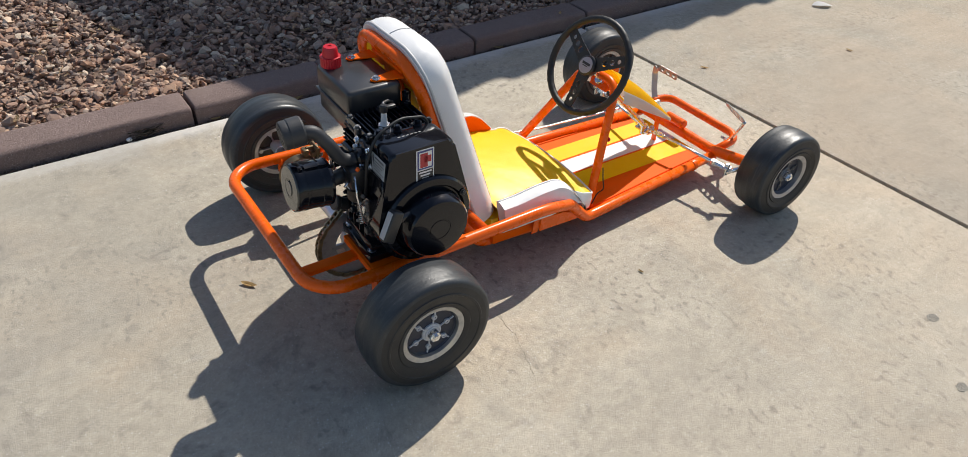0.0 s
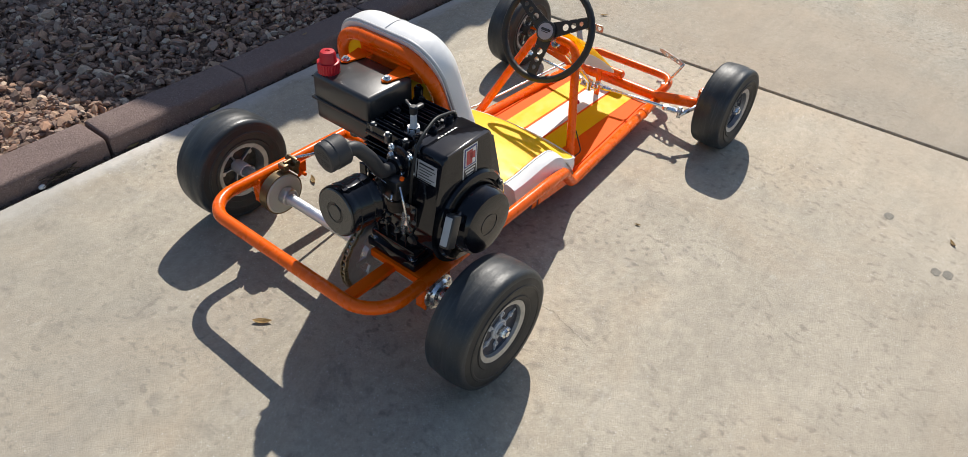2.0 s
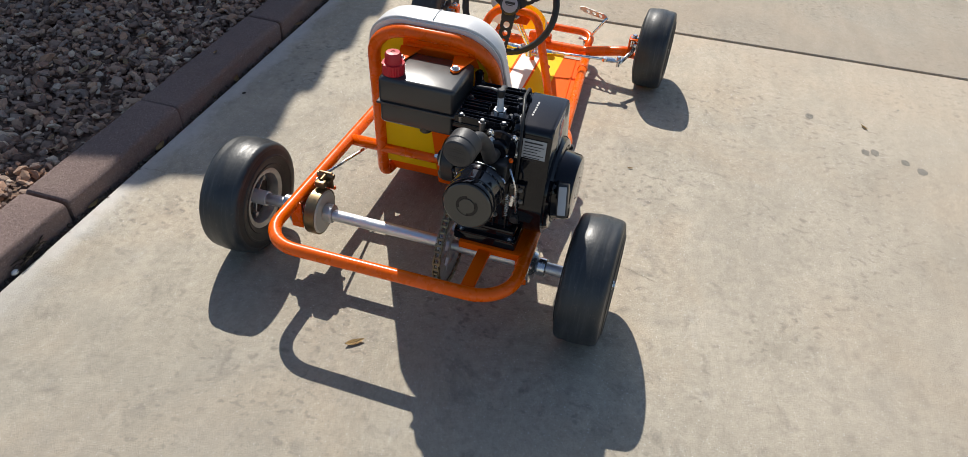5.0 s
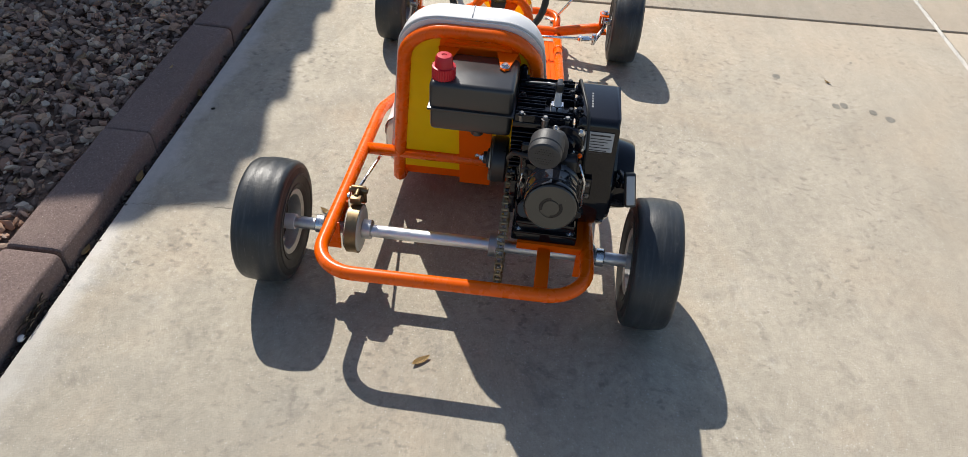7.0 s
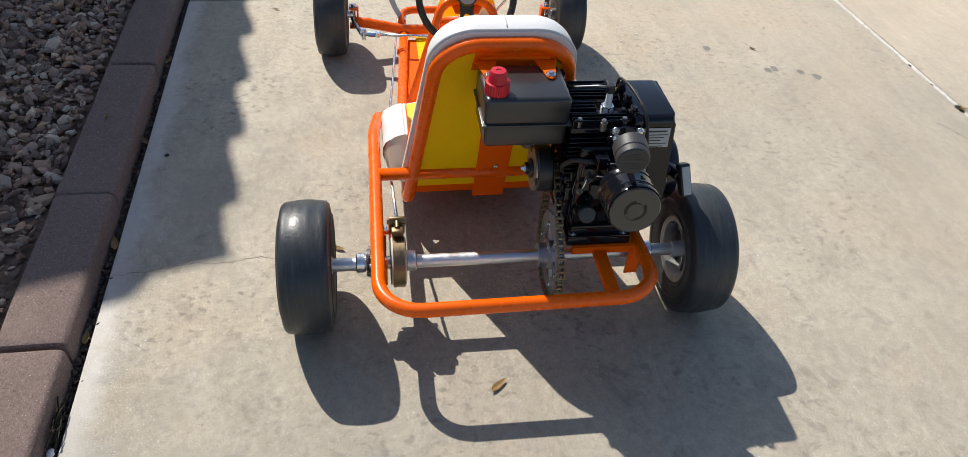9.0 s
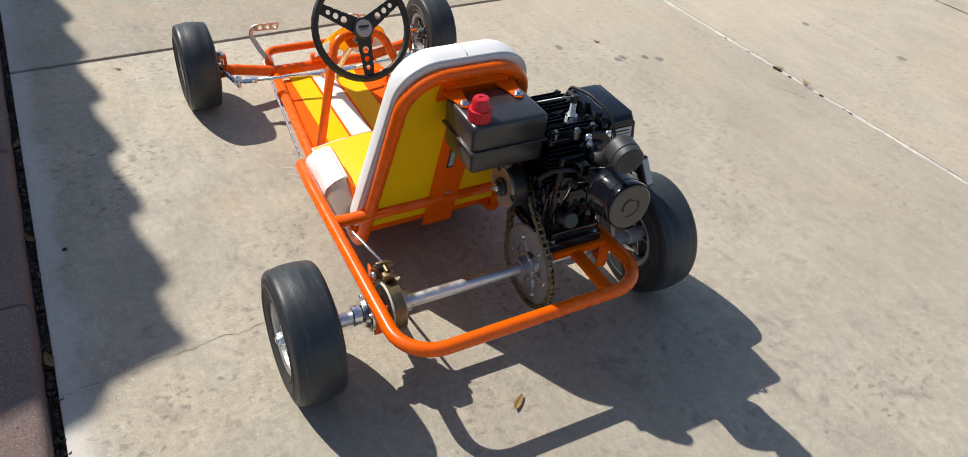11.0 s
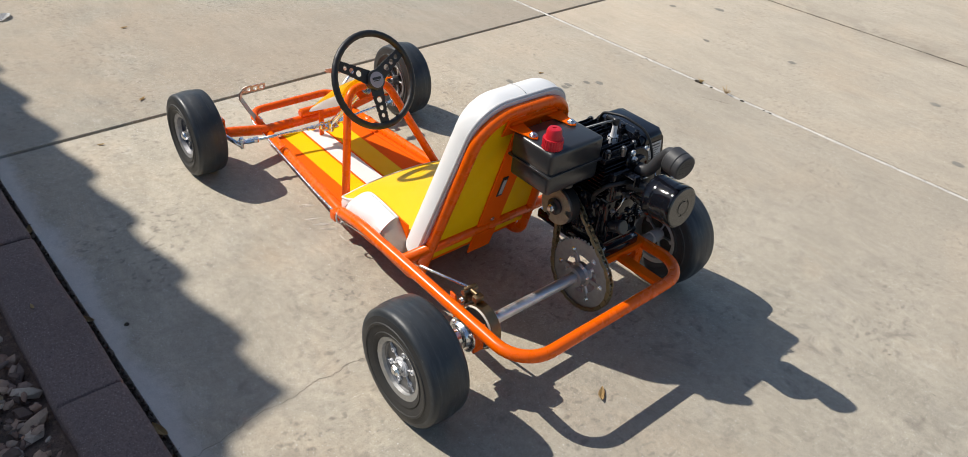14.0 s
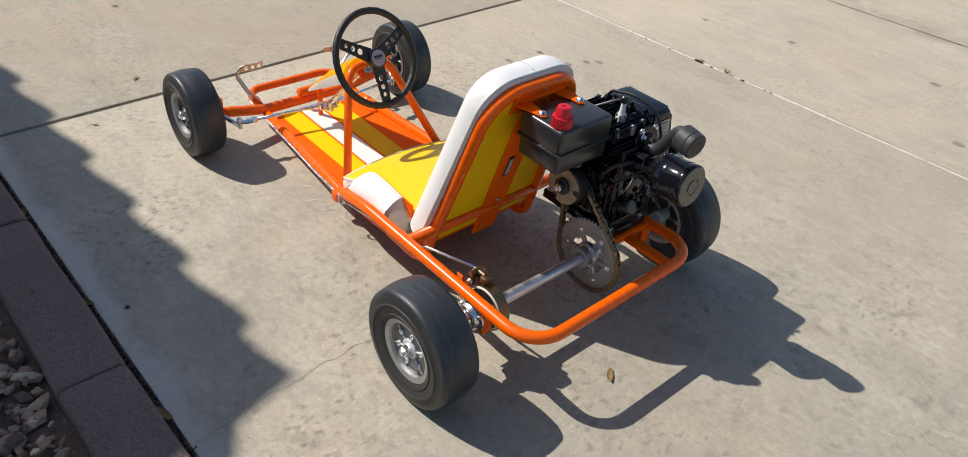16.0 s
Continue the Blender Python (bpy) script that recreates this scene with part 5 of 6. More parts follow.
for q in (0.022, 0.052):
    part("muffler_band", lathe([(0.0468, q - 0.003), (0.0483, q - 0.002), (0.0483, q + 0.002), (0.0468, q + 0.003)], mm @ SLIM, 48), BLACK_GLOSS, muffler)
part("muffler_pipe", tube(fillet([(-0.08, -0.170, 0.364), (-0.050, -0.163, 0.364), (-0.02, -0.15, 0.364), (0.0, -0.14, 0.364)], 0.02), 0.014, 16), BLACK_SATIN, engine)
BR = Vector((-0.153, -0.144, 0.467))
bway = Vector((1, -0.10, 0.10)).normalized()
bmx = rod_m(BR, BR + bway)
breather = part("breather", lathe([(0, 0.0), (0.0235, 0.0), (0.026, 0.002), (0.0268, 0.006), (0.0262, 0.014), (0.0275, 0.016), (0.0275, 0.038), (0.025, 0.0415), (0, 0.0415)], bmx, 40), DARK_GREY_PLASTIC, engine, "dark grey perforated breather cap")
bm = bmesh.new()
for row in range(-3, 4):
    for col in range(-4, 5):
        u, v = col * 0.0042 + (row % 2) * 0.0021, row * 0.0048
        if 0.004 < abs(v) + 0.002 and math.hypot(u, v) < 0.0165 and abs(v) > 0.003:
            lathe([(0, -0.0006), (0.0014, -0.0006), (0.0014, 0.0003)], bmx @ Matrix.Translation((u, v, 0)), 8, bm)
part("breather_holes", bm, BLACK_SATIN, breather)
pipe = [BR + bway * 0.030 + Vector((0, -0.010, 0.0)), Vector((-0.100, -0.163, 0.474)), Vector((-0.076, -0.171, 0.442)), Vector((-0.055, -0.172, 0.404)), Vector((-0.034, -0.171, 0.397)), Vector((-0.010, -0.178, 0.404))]
part("intake_pipe", tube(fillet(pipe, [0.03, 0.04, 0.03, 0.02], 6), 0.0125, 18), DARK_GREY_PLASTIC, engine, "dark grey bent intake pipe")

# valve chest behind the cylinder, round intake flange and the crowd of small castings, links and bolts
part("valve_chest", merge(box(-0.024, 0.010, -0.190, -0.104, 0.326, 0.400, 0.006, 3), box(-0.030, -0.020, -0.150, -0.110, 0.335, 0.372, 0.003)), BLACK_GLOSS, engine)
FL = Vector((-0.016, -0.1785, 0.405))
FW = Vector((-1.0, 0.12, 0.20)).normalized()
flange = part("flange_disc", lathe([(0, -0.016), (0.024, -0.016), (0.027, -0.004), (0.031, -0.003), (0.032, 0.001), (0.030, 0.004), (0.018, 0.005), (0, 0.005)], rod_m(FL, FL + FW), 36), BLACK_GLOSS, engine, "glossy black round intake flange")
side_v = FW.cross(Vector((0, 0, 1))).normalized()
for k in (-1, 1):
    p = FL + side_v * 0.0150 * k + Vector((0, 0, 0.011 * k)) + FW * 0.004
    part("flange_nut", bolt(p, FW, 0.0052, 0.006), CHROME, engine)
ER = random.Random(21)
for k, (x, z, r) in enumerate(((0.004, 0.316, 0.009), (0.018, 0.245, 0.008), (0.040, 0.322, 0.010), (0.130, 0.318, 0.009), (0.136, 0.240, 0.009), (0.080, 0.236, 0.008), (0.004, 0.270, 0.007))):
    p = Vector((x, -0.099, z))
    boss = cyl(p, p + Vector((0, 0.010, 0)), r, 18, 0.002)
    part("casting_boss", merge(boss, bolt(p + Vector((0, 0.010, 0)), (0, 1, 0), r * 0.52, 0.005)), BLACK_GLOSS, engine)
for k in range(6):
    x = -0.014 + k * 0.027
    part("crankcase_rib", box(x, x + 0.0035, -0.102, -0.091, 0.232 + 0.010 * (k % 2), 0.322 - 0.014 * ((k + 1) % 3), 0.0012, 2), BLACK_GLOSS, engine)
for k in range(5):
    y = -0.205 + k * 0.024
    part("crankcase_rib", box(-0.031, -0.020, y, y + 0.0035, 0.234, 0.264 + 0.008 * (k % 3), 0.0012, 2), BLACK_GLOSS, engine)
part("breather_tube", tube(fillet([(0.012, -0.094, 0.318), (0.004, -0.082, 0.345), (-0.016, -0.092, 0.372), (-0.034, -0.120, 0.380), (-0.040, -0.160, 0.372)], 0.016, 6), 0.0048, 12), CABLE_BLACK, engine)
part("throttle_bracket", merge(merge(box(-0.058, -0.014, -0.146, -0.143, 0.372, 0.398, 0.001, 1), box(-0.058, -0.030, -0.146, -0.122, 0.396, 0.399, 0.001, 1)), box(-0.060, -0.056, -0.140, -0.124, 0.380, 0.404, 0.001, 1)), BLACK_GLOSS, engine)
part("throttle_lever", merge(box(-0.052, -0.049, -0.128, -0.108, 0.352, 0.366, 0.001, 1), cyl((-0.060, -0.118, 0.359), (-0.040, -0.118, 0.359), 0.0042, 12, 0.001)), DARK_CAST_RIM_SHADE, engine)
for a, b, r in (((-0.048, -0.112, 0.362), (-0.050, -0.196, 0.345), 0.0013), ((-0.055, -0.130, 0.392), (-0.046, -0.205, 0.372), 0.0012), ((-0.034, -0.108, 0.300), (-0.052, -0.112, 0.356), 0.0014)):
    a, b = Vector(a), Vector(b)
    mid_p = a.lerp(b, 0.5) + Vector((-0.004, 0, 0.006))
    part("control_rod", tube(fillet([a, mid_p, b], 0.02), r, 8), CHROME, engine)
part("control_spring", tube([(-0.046 + 0.0032 * math.cos(k * 1.25), -0.150 - k * 0.00055, 0.356 + 0.0032 * math.sin(k * 1.25)) for k in range(64)], 0.0006, 5), CHROME, engine)
part("float_bowl", lathe([(0, -0.024), (0.012, -0.024), (0.016, -0.020), (0.0175, 0.0), (0.0185, 0.002), (0.0185, 0.005), (0, 0.005)], Matrix.Translation((-0.036, -0.188, 0.342)), 28), DARK_CAST_RIM_SHADE, engine)
part("bowl_nut", bolt((-0.036, -0.188, 0.318), (0, 0, -1), 0.005, 0.006), CHROME, engine)
part("wire_nut", cyl((-0.036, -0.205, 0.398), (-0.041, -0.208, 0.396), 0.0040, 10, 0.001), ORANGE, engine, "small orange wire connector")
part("linkage_plate", merge(box(-0.034, -0.031, -0.236, -0.206, 0.300, 0.346, 0.001, 1), box(-0.034, -0.020, -0.236, -0.232, 0.300, 0.340, 0.001, 1)), BLACK_GLOSS, engine)
for y, z in ((-0.212, 0.306), (-0.230, 0.309), (-0.214, 0.340), (-0.228, 0.334)):
    part("plate_bolt", bolt((-0.034, y, z), (-1, 0, 0), 0.0034, 0.003), GREY_STEEL, engine)
for k in range(9):
    y, z = ER.uniform(-0.205, -0.110), ER.uniform(0.262, 0.330)
    part("small_bolt", bolt((-0.030, y, z), (-1, 0, 0), ER.uniform(0.003, 0.0046), 0.005), BLACK_GLOSS if k % 3 else GREY_STEEL, engine)
# plug terminal clip with its bright strap, tall black stud at the head's front corner
part("plug_strap", tube(fillet([(0.043, -0.158, 0.481), (0.052, -0.138, 0.478), (0.076, -0.108, 0.462), (0.092, -0.098, 0.452)], 0.012), 0.0026, 8), GREY_STEEL, engine, "grey metal plug strap")
part("corner_stud", merge(cyl((0.128, -0.090, 0.428), (0.128, -0.090, 0.458), 0.0085, 16, 0.002), bolt((0.128, -0.090, 0.458), (0, 0, 1), 0.0062, 0.006)), BLACK_GLOSS, engine)

# ignition lead looping over the shroud and hanging down
lead = fillet([(0.116, -0.196, 0.438), (0.108, -0.195, 0.462), (0.055, -0.199, 0.474), (-0.004, -0.213, 0.460), (-0.026, -0.218, 0.41), (-0.031, -0.215, 0.315)], [0.02, 0.06, 0.05, 0.08], 7)
part("ignition_lead", tube(lead, 0.0029, 10), CABLE_BLACK, engine, "black ignition lead")
part("lead_terminal", cyl((-0.031, -0.215, 0.318), (-0.036, -0.213, 0.296), 0.0052, 14, 0.001), CHROME, engine)
for x in (0.012, 0.050, 0.092):
    part("shroud_bolt", merge(cyl((x, -0.196, 0.44), (x, -0.196, 0.453), 0.0085, 18, 0.002), bolt((x, -0.196, 0.453), (0, 0, 1), 0.0058, 0.006)), BLACK_GLOSS, engine)
for k in range(6):
    part("raised_mark", box(0.038 + k * 0.0085, 0.0435 + k * 0.0085, -0.2215, -0.2185, 0.4488, 0.4494), GREY_STEEL, engine, smooth=False)

# ---- fuel tank ----
tank = part("fuel_tank", box(0.006, 0.122, -0.083, 0.066, 0.428, 0.482, 0.009, 3), TANK_PLASTIC, kart, "black moulded plastic fuel tank")
part("tank_lower", box(0.008, 0.120, -0.081, 0.064, 0.385, 0.432, 0.008, 3), TANK_PLASTIC, tank)
part("tank_seam", box(0.003, 0.125, -0.086, 0.069, 0.4275, 0.4325, 0.0022, 2), TANK_PLASTIC, tank)
part("tank_outlet", cyl((0.03, -0.02, 0.372), (0.03, -0.02, 0.388), 0.012, 18, 0.002), TANK_PLASTIC, tank)
capc = Matrix.Translation((0.031, 0.044, 0))
prof = []
for k in range(72):
    a = 2 * math.pi * k / 72
    r = 0.0208 if k % 3 else 0.0195
    prof.append((r * math.cos(a), r * math.sin(a)))
cap = part("fuel_cap", prism(prof, 0.482, 0.503, capc, 0.002, 2), RED_PLASTIC, tank, "ribbed red fuel cap")
part("cap_neck", lathe([(0, 0.503), (0.0165, 0.503), (0.0155, 0.507), (0.0150, 0.519), (0.0125, 0.523), (0.0045, 0.5235), (0.004, 0.522), (0, 0.522)], capc, 36), RED_PLASTIC, tank)
# bracket: sheet behind the hoop, folded to two ears on the tank
outline = [(-0.086, BLEN - 0.012), (-0.096, BLEN - 0.056), (-0.060, BLEN - 0.056)]
for k in range(13):
    a = math.pi * k / 12
    outline.append((-0.016 - 0.038 * math.cos(a), BLEN - 0.054 + 0.024 * math.sin(a)))
outline += [(0.028, BLEN - 0.056), (0.060, BLEN - 0.056), (0.054, BLEN - 0.012)]
bracket = part("tank_bracket", prism(outline, -0.007, -0.003, BACK, 0.0008, 1), ORANGE_PAN, kart, "orange folded tank bracket")
part("bracket_rib", tube([BACK @ Vector((-0.078, BLEN - 0.024, -0.008)), BACK @ Vector((0.046, BLEN - 0.024, -0.008))], 0.004, 10), ORANGE_PAN, bracket)
for y in (-0.058, 0.050):
    ear = [(0.130, y - 0.020), (0.130, y + 0.020), (0.092, y + 0.011), (0.072, y + 0.008), (0.066, y), (0.072, y - 0.008), (0.092, y - 0.011)]
    part("bracket_ear", prism(ear, 0.4830, 0.4860, Matrix(), 0.0006, 1), ORANGE_PAN, bracket)
    part("ear_bolt", bolt((0.079, y, 0.486), (0, 0, 1), 0.0062, 0.005), CHROME, bracket)

# ---- steering ----
HUB = Vector((0.697, 0.0085, 0.345))
TILT_W = radians(27.5)
WM = Matrix.Translation(HUB) @ Matrix.Rotation(radians(3), 4, 'Z') @ Matrix.Rotation(-math.pi / 2 + TILT_W, 4, 'Y') @ Matrix.Rotation(radians(-2), 4, 'Z')
rim_pts = [WM @ Vector((0.1178 * math.cos(2 * math.pi * k / 216), 0.1178 * math.sin(2 * math.pi * k / 216), 0.0)) for k in range(216)]
steer = part("steering_wheel", tube(rim_pts, 0.0088, 14, closed=True, radii=[0.0087 + 0.00025 * math.sin(2 * math.pi * k / 6) for k in range(216)]), GRIP_BLACK, kart, "black three-spoke steering wheel")
for spoke_a in (180, 60, -60):
    m = WM @ Matrix.Rotation(radians(spoke_a), 4, 'Z')
    bm = bmesh.new()
    # a flat bar with three lightening holes: built from strips round each hole
    holes = [(0.050, 0.0082), (0.0715, 0.0070), (0.0915, 0.0058)]
    segs = [(0.018, 0.039), (0.039, 0.061), (0.061, 0.082), (0.082, 0.101), (0.101, 0.116)]

    def half(x):
        return 0.0185 - 0.0065 * (x - 0.018) / 0.10

    for i, (a, b) in enumerate(segs):
        rect = [(a, -half(a)), (b, -half(b)), (b, half(b)), (a, half(a))]
        if i in (0, 4):
            merge(bm, prism(rect, -0.0018, 0.0018, m))
            continue
        hx, hr = holes[i - 1]
        N = 32
        outer, inn = [], []
        for k in range(N):
            t = 2 * math.pi * (k + 0.5) / N
            c, s = math.cos(t), math.sin(t)
            best = 1e9
            for (ax, ay), (bx, by) in zip(rect, rect[1:] + rect[:1]):
                ex_, ey_ = bx - ax, by - ay
                den = c * ey_ - s * ex_
                if abs(den) > 1e-9:
                    q = ((ax - hx) * ey_ - ay * ex_) / den
                    if q > 0:
                        best = min(best, q)
            outer.append((hx + best * c, best * s))
            inn.append((hx + hr * c, hr * s))
        merge(bm, ring_plate(outer, inn, -0.0018, 0.0018, m))
    part("spoke", bm, GRIP_BLACK, steer)
part("wheel_hub", lathe([(0, -0.012), (0.024, -0.012), (0.026, 0.002), (0.0255, 0.008), (0.022, 0.010), (0, 0.010)], WM, 36), BLACK_SATIN, steer)
part("hub_badge", lathe([(0, 0.0106), (0.0205, 0.0106), (0.0205, 0.010)], WM, 36), BADGE_SILVER, steer, "round silver hub badge")
for u, v0, v1 in ((0.004, -0.013, 0.013), (-0.002, -0.008, 0.010)):
    part("badge_mark", box(u - 0.0032 * (1 if u > 0 else 0.35), u + 0.0032 * (1 if u > 0 else 0.35), v0, v1, 0.0108, 0.0112, m=WM), LABEL_BLACK, steer, smooth=False)
part("steering_column", cyl(HUB + Vector((0.012, 0, -0.008)), (0.934, 0.001, 0.112), 0.0075, 16), CHROME, kart, "bright steering column")
part("column_bush", cyl((0.738, 0.006, 0.303), (0.768, 0.005, 0.275), 0.014, 20, 0.002), CHROME, kart)
shoop = [(x, y + 0.004 * (z > 0.1), z) for x, y, z in mirror([(0.597, 0.165, 0.048), (0.742, 0.058, 0.312)])]
part("steering_hoop", tube(fillet(shoop, 0.05, 10), 0.0108, 14), ORANGE, kart)
part("column_plate", prism([(-0.045, -0.02), (0.045, -0.02), (0.03, 0.015), (-0.03, 0.015)], -0.002, 0.002, Matrix.Translation((0.742, 0, 0.292)) @ Matrix.Rotation(-math.pi / 2 + 0.7, 4, 'Y') @ Matrix.Rotation(math.pi / 2, 4, 'Z'), 0.001, 1), ORANGE, kart)
part("reflector", lathe([(0, 0), (0.006, 0), (0.005, 0.003), (0, 0.004)], rod_m((0.690, -0.108, 0.195), (0.640, -0.120, 0.21)), 14), RED_PLASTIC, kart)
part("throttle_cable", tube(fillet([(0.665, -0.13, 0.13), (0.650, -0.150, 0.115), (0.645, -0.165, 0.09), (0.640, -0.150, 0.075), (0.60, -0.175, 0.07)], 0.02), 0.0016, 6), CABLE_BLACK, kart)
pit = part("pitman_arm", merge(box(0.930, 0.962, -0.022, 0.030, 0.092, 0.099, 0.002), cyl((0.938, 0.002, 0.086), (0.936, 0.002, 0.116), 0.011, 18, 0.002)), CHROME, kart)
for s in (1, -1):
    part("pitman_bolt", bolt((0.948, 0.004 + s * 0.022, 0.108), (0, 0, 1), 0.006, 0.007), CHROME, pit)
    a, b = Vector((0.946, 0.004 + s * 0.024, 0.104)), Vector((0.986, s * 0.260, 0.098))
    tr = part("tie_rod", tube([a, b], 0.0042, 12), CHROME, kart, "bright steel tie rod")
    w = (b - a).normalized()
    for p, q in ((a + w * 0.004, a + w * 0.045), (b - w * 0.040, b - w * 0.004)):
        part("rod_end", merge(lathe([(0, 0), (0.0075, 0), (0.0075, 0.026), (0.0055, 0.030), (0.0055, 0.04), (0, 0.04)], rod_m(p, q), 6), cyl(p + Vector((0, 0, -0.006)), p + Vector((0, 0, 0.006)), 0.009, 16, 0.001)), CHROME, tr)
    part("rod_end_bolt", merge(bolt(b + Vector((0, 0, 0.004)), (0, 0, 1), 0.007, 0.009), cyl(b + Vector((0, 0, -0.018)), b, 0.005, 12)), CHROME, tr)

part("cable_tie", tube([(0.536, 0.216 + 0.013 * math.cos(k * 0.349), 0.094 + 0.021 * math.sin(k * 0.349)) for k in range(18)], 0.0022, 8, closed=True), WHITE_PAINT, kart, "white cable tie")

# front cowl: a curved sheet from the steering hoop down to the front tube
CO_N, CO_M = 16, 18


def cowl_point(s, u):
    w = 0.0765 - 0.030 * s - 0.006 * max(0.0, (s - 0.94) / 0.06) ** 2
    x = 0.753 + 0.238 * s
    ridge = 0.333 - 0.186 * s + 0.014 * math.sin(math.pi * s)
    edge = 0.266 - 0.133 * s
    a = u * math.pi / 2
    return Vector((x, w * math.sin(a), edge + (ridge - edge) * max(0.0, math.cos(a)) ** 0.62))


def cowl_sheet(u0, u1, lift):
    bm = bmesh.new()
    grid = [[bm.verts.new(cowl_point(i / CO_M, u0 + (u1 - u0) * j / CO_N) + Vector((lift * 0.6, 0, lift))) for j in range(CO_N + 1)] for i in range(CO_M + 1)]
    for a, b in zip(grid, grid[1:]):
        for k in range(CO_N):
            bm.faces.new((a[k], a[k + 1], b[k + 1], b[k]))
    bmesh.ops.solidify(bm, geom=bm.faces[:], thickness=0.0022)
    bmesh.ops.recalc_face_normals(bm, faces=bm.faces)
    return bm


cowl = part("front_cowl", cowl_sheet(-0.80, 0.80, 0.0), YELLOW_PAINT, kart, "yellow curved front fairing with white edges")
part("cowl_edge", cowl_sheet(0.80, 1.0, 0.0), WHITE_PAINT, cowl)
part("cowl_edge", cowl_sheet(-1.0, -0.80, 0.0), WHITE_PAINT, cowl)
part("cowl_stay", box(0.986, 0.990, -0.004, 0.011, 0.048, 0.142, 0.001), ORANGE, kart)


# pedals: bent rod with a drilled plate
def pedal(s):
    if s > 0:
        foot, knee, tip = (Vector(square(*p)) for p in ((1.126, 0.118, 0.074), (1.142, 0.152, 0.172), (1.150, 0.074, 0.166)))
    else:
        foot, knee, tip = (Vector(square(*p)) for p in ((1.146, -0.163, 0.070), (1.112, -0.216, 0.168), (1.138, -0.126, 0.175)))
    if s > 0:
        rod = part("pedal", strip(fillet([foot, foot.lerp(knee, 0.3) + Vector((0.002, 0.008, 0)), knee + Vector((0.004, 0.005, -0.024)), knee, knee.lerp(tip, 0.12)], 0.016), Vector((0.66, -0.75, 0)), 0.0085, 0.0016), PEDAL_STEEL, kart, "drilled steel foot pedal on bent flat strip")
    else:
        rod = part("pedal", tube(fillet([foot + Vector((0, 0.030, 0)), foot, knee], 0.012), 0.0042, 10), CHROME, kart, "drilled steel foot pedal on bent rod")
    part("pedal_clamp", box(foot.x - 0.012, foot.x + 0.012, foot.y - 0.013, foot.y + 0.013, foot.z - 0.018, foot.z + 0.006, 0.003), CHROME, rod)
    along_ = (tip - knee).normalized()
    up = Vector((-0.30 if s > 0 else -0.56, 0, 1)).normalized()
    nrm_ = along_.cross(up).normalized()
    up = nrm_.cross(along_)
    m = Matrix(((along_.x, up.x, nrm_.x, knee.x), (along_.y, up.y, nrm_.y, knee.y), (along_.z, up.z, nrm_.z, knee.z), (0, 0, 0, 1)))
    bm = bmesh.new()
    L = (tip - knee).length
    cuts = [0.0, 0.012, 0.034, 0.056, 0.076, L]
    for i, (a, b) in enumerate(zip(cuts, cuts[1:])):
        wdt = 0.0125
        rect = [(a, -wdt), (b, -wdt), (b, wdt), (a, wdt)]
        if i in (0, 4):
            k = 0.006
            rect = [(a, -wdt + (k if i == 0 else 0)), (b, -wdt + (k if i else 0)), (b, wdt - (k if i else 0)), (a, wdt - (k if i == 0 else 0))]
            merge(bm, prism(rect, -0.0012, 0.0012, m))
            continue
        hx, hr, N = (a + b) / 2, 0.0068, 28
        outer, inn = [], []
        for q in range(N):
            t = 2 * math.pi * (q + 0.5) / N
            c, s_ = math.cos(t), math.sin(t)
            k = min((b - hx) / abs(c) if abs(c) > 1e-6 else 9, wdt / abs(s_) if abs(s_) > 1e-6 else 9)
            outer.append((hx + k * c, k * s_))
            inn.append((hx + hr * c, hr * s_))
        merge(bm, ring_plate(outer, inn, -0.0012, 0.0012, m))
    part("pedal_plate", bm, PEDAL_STEEL, rod, smooth=False)


pedal(1)
pedal(-1)


# ---- gravel bed, debris and leaves ----
def ico():
    bm = bmesh.new()
    bmesh.ops.create_icosphere(bm, subdivisions=1, radius=1)
    v = np.array([p.co[:] for p in bm.verts])
    f = np.array([[q.index for q in p.verts] for p in bm.faces])
    bm.free()
    return v, f


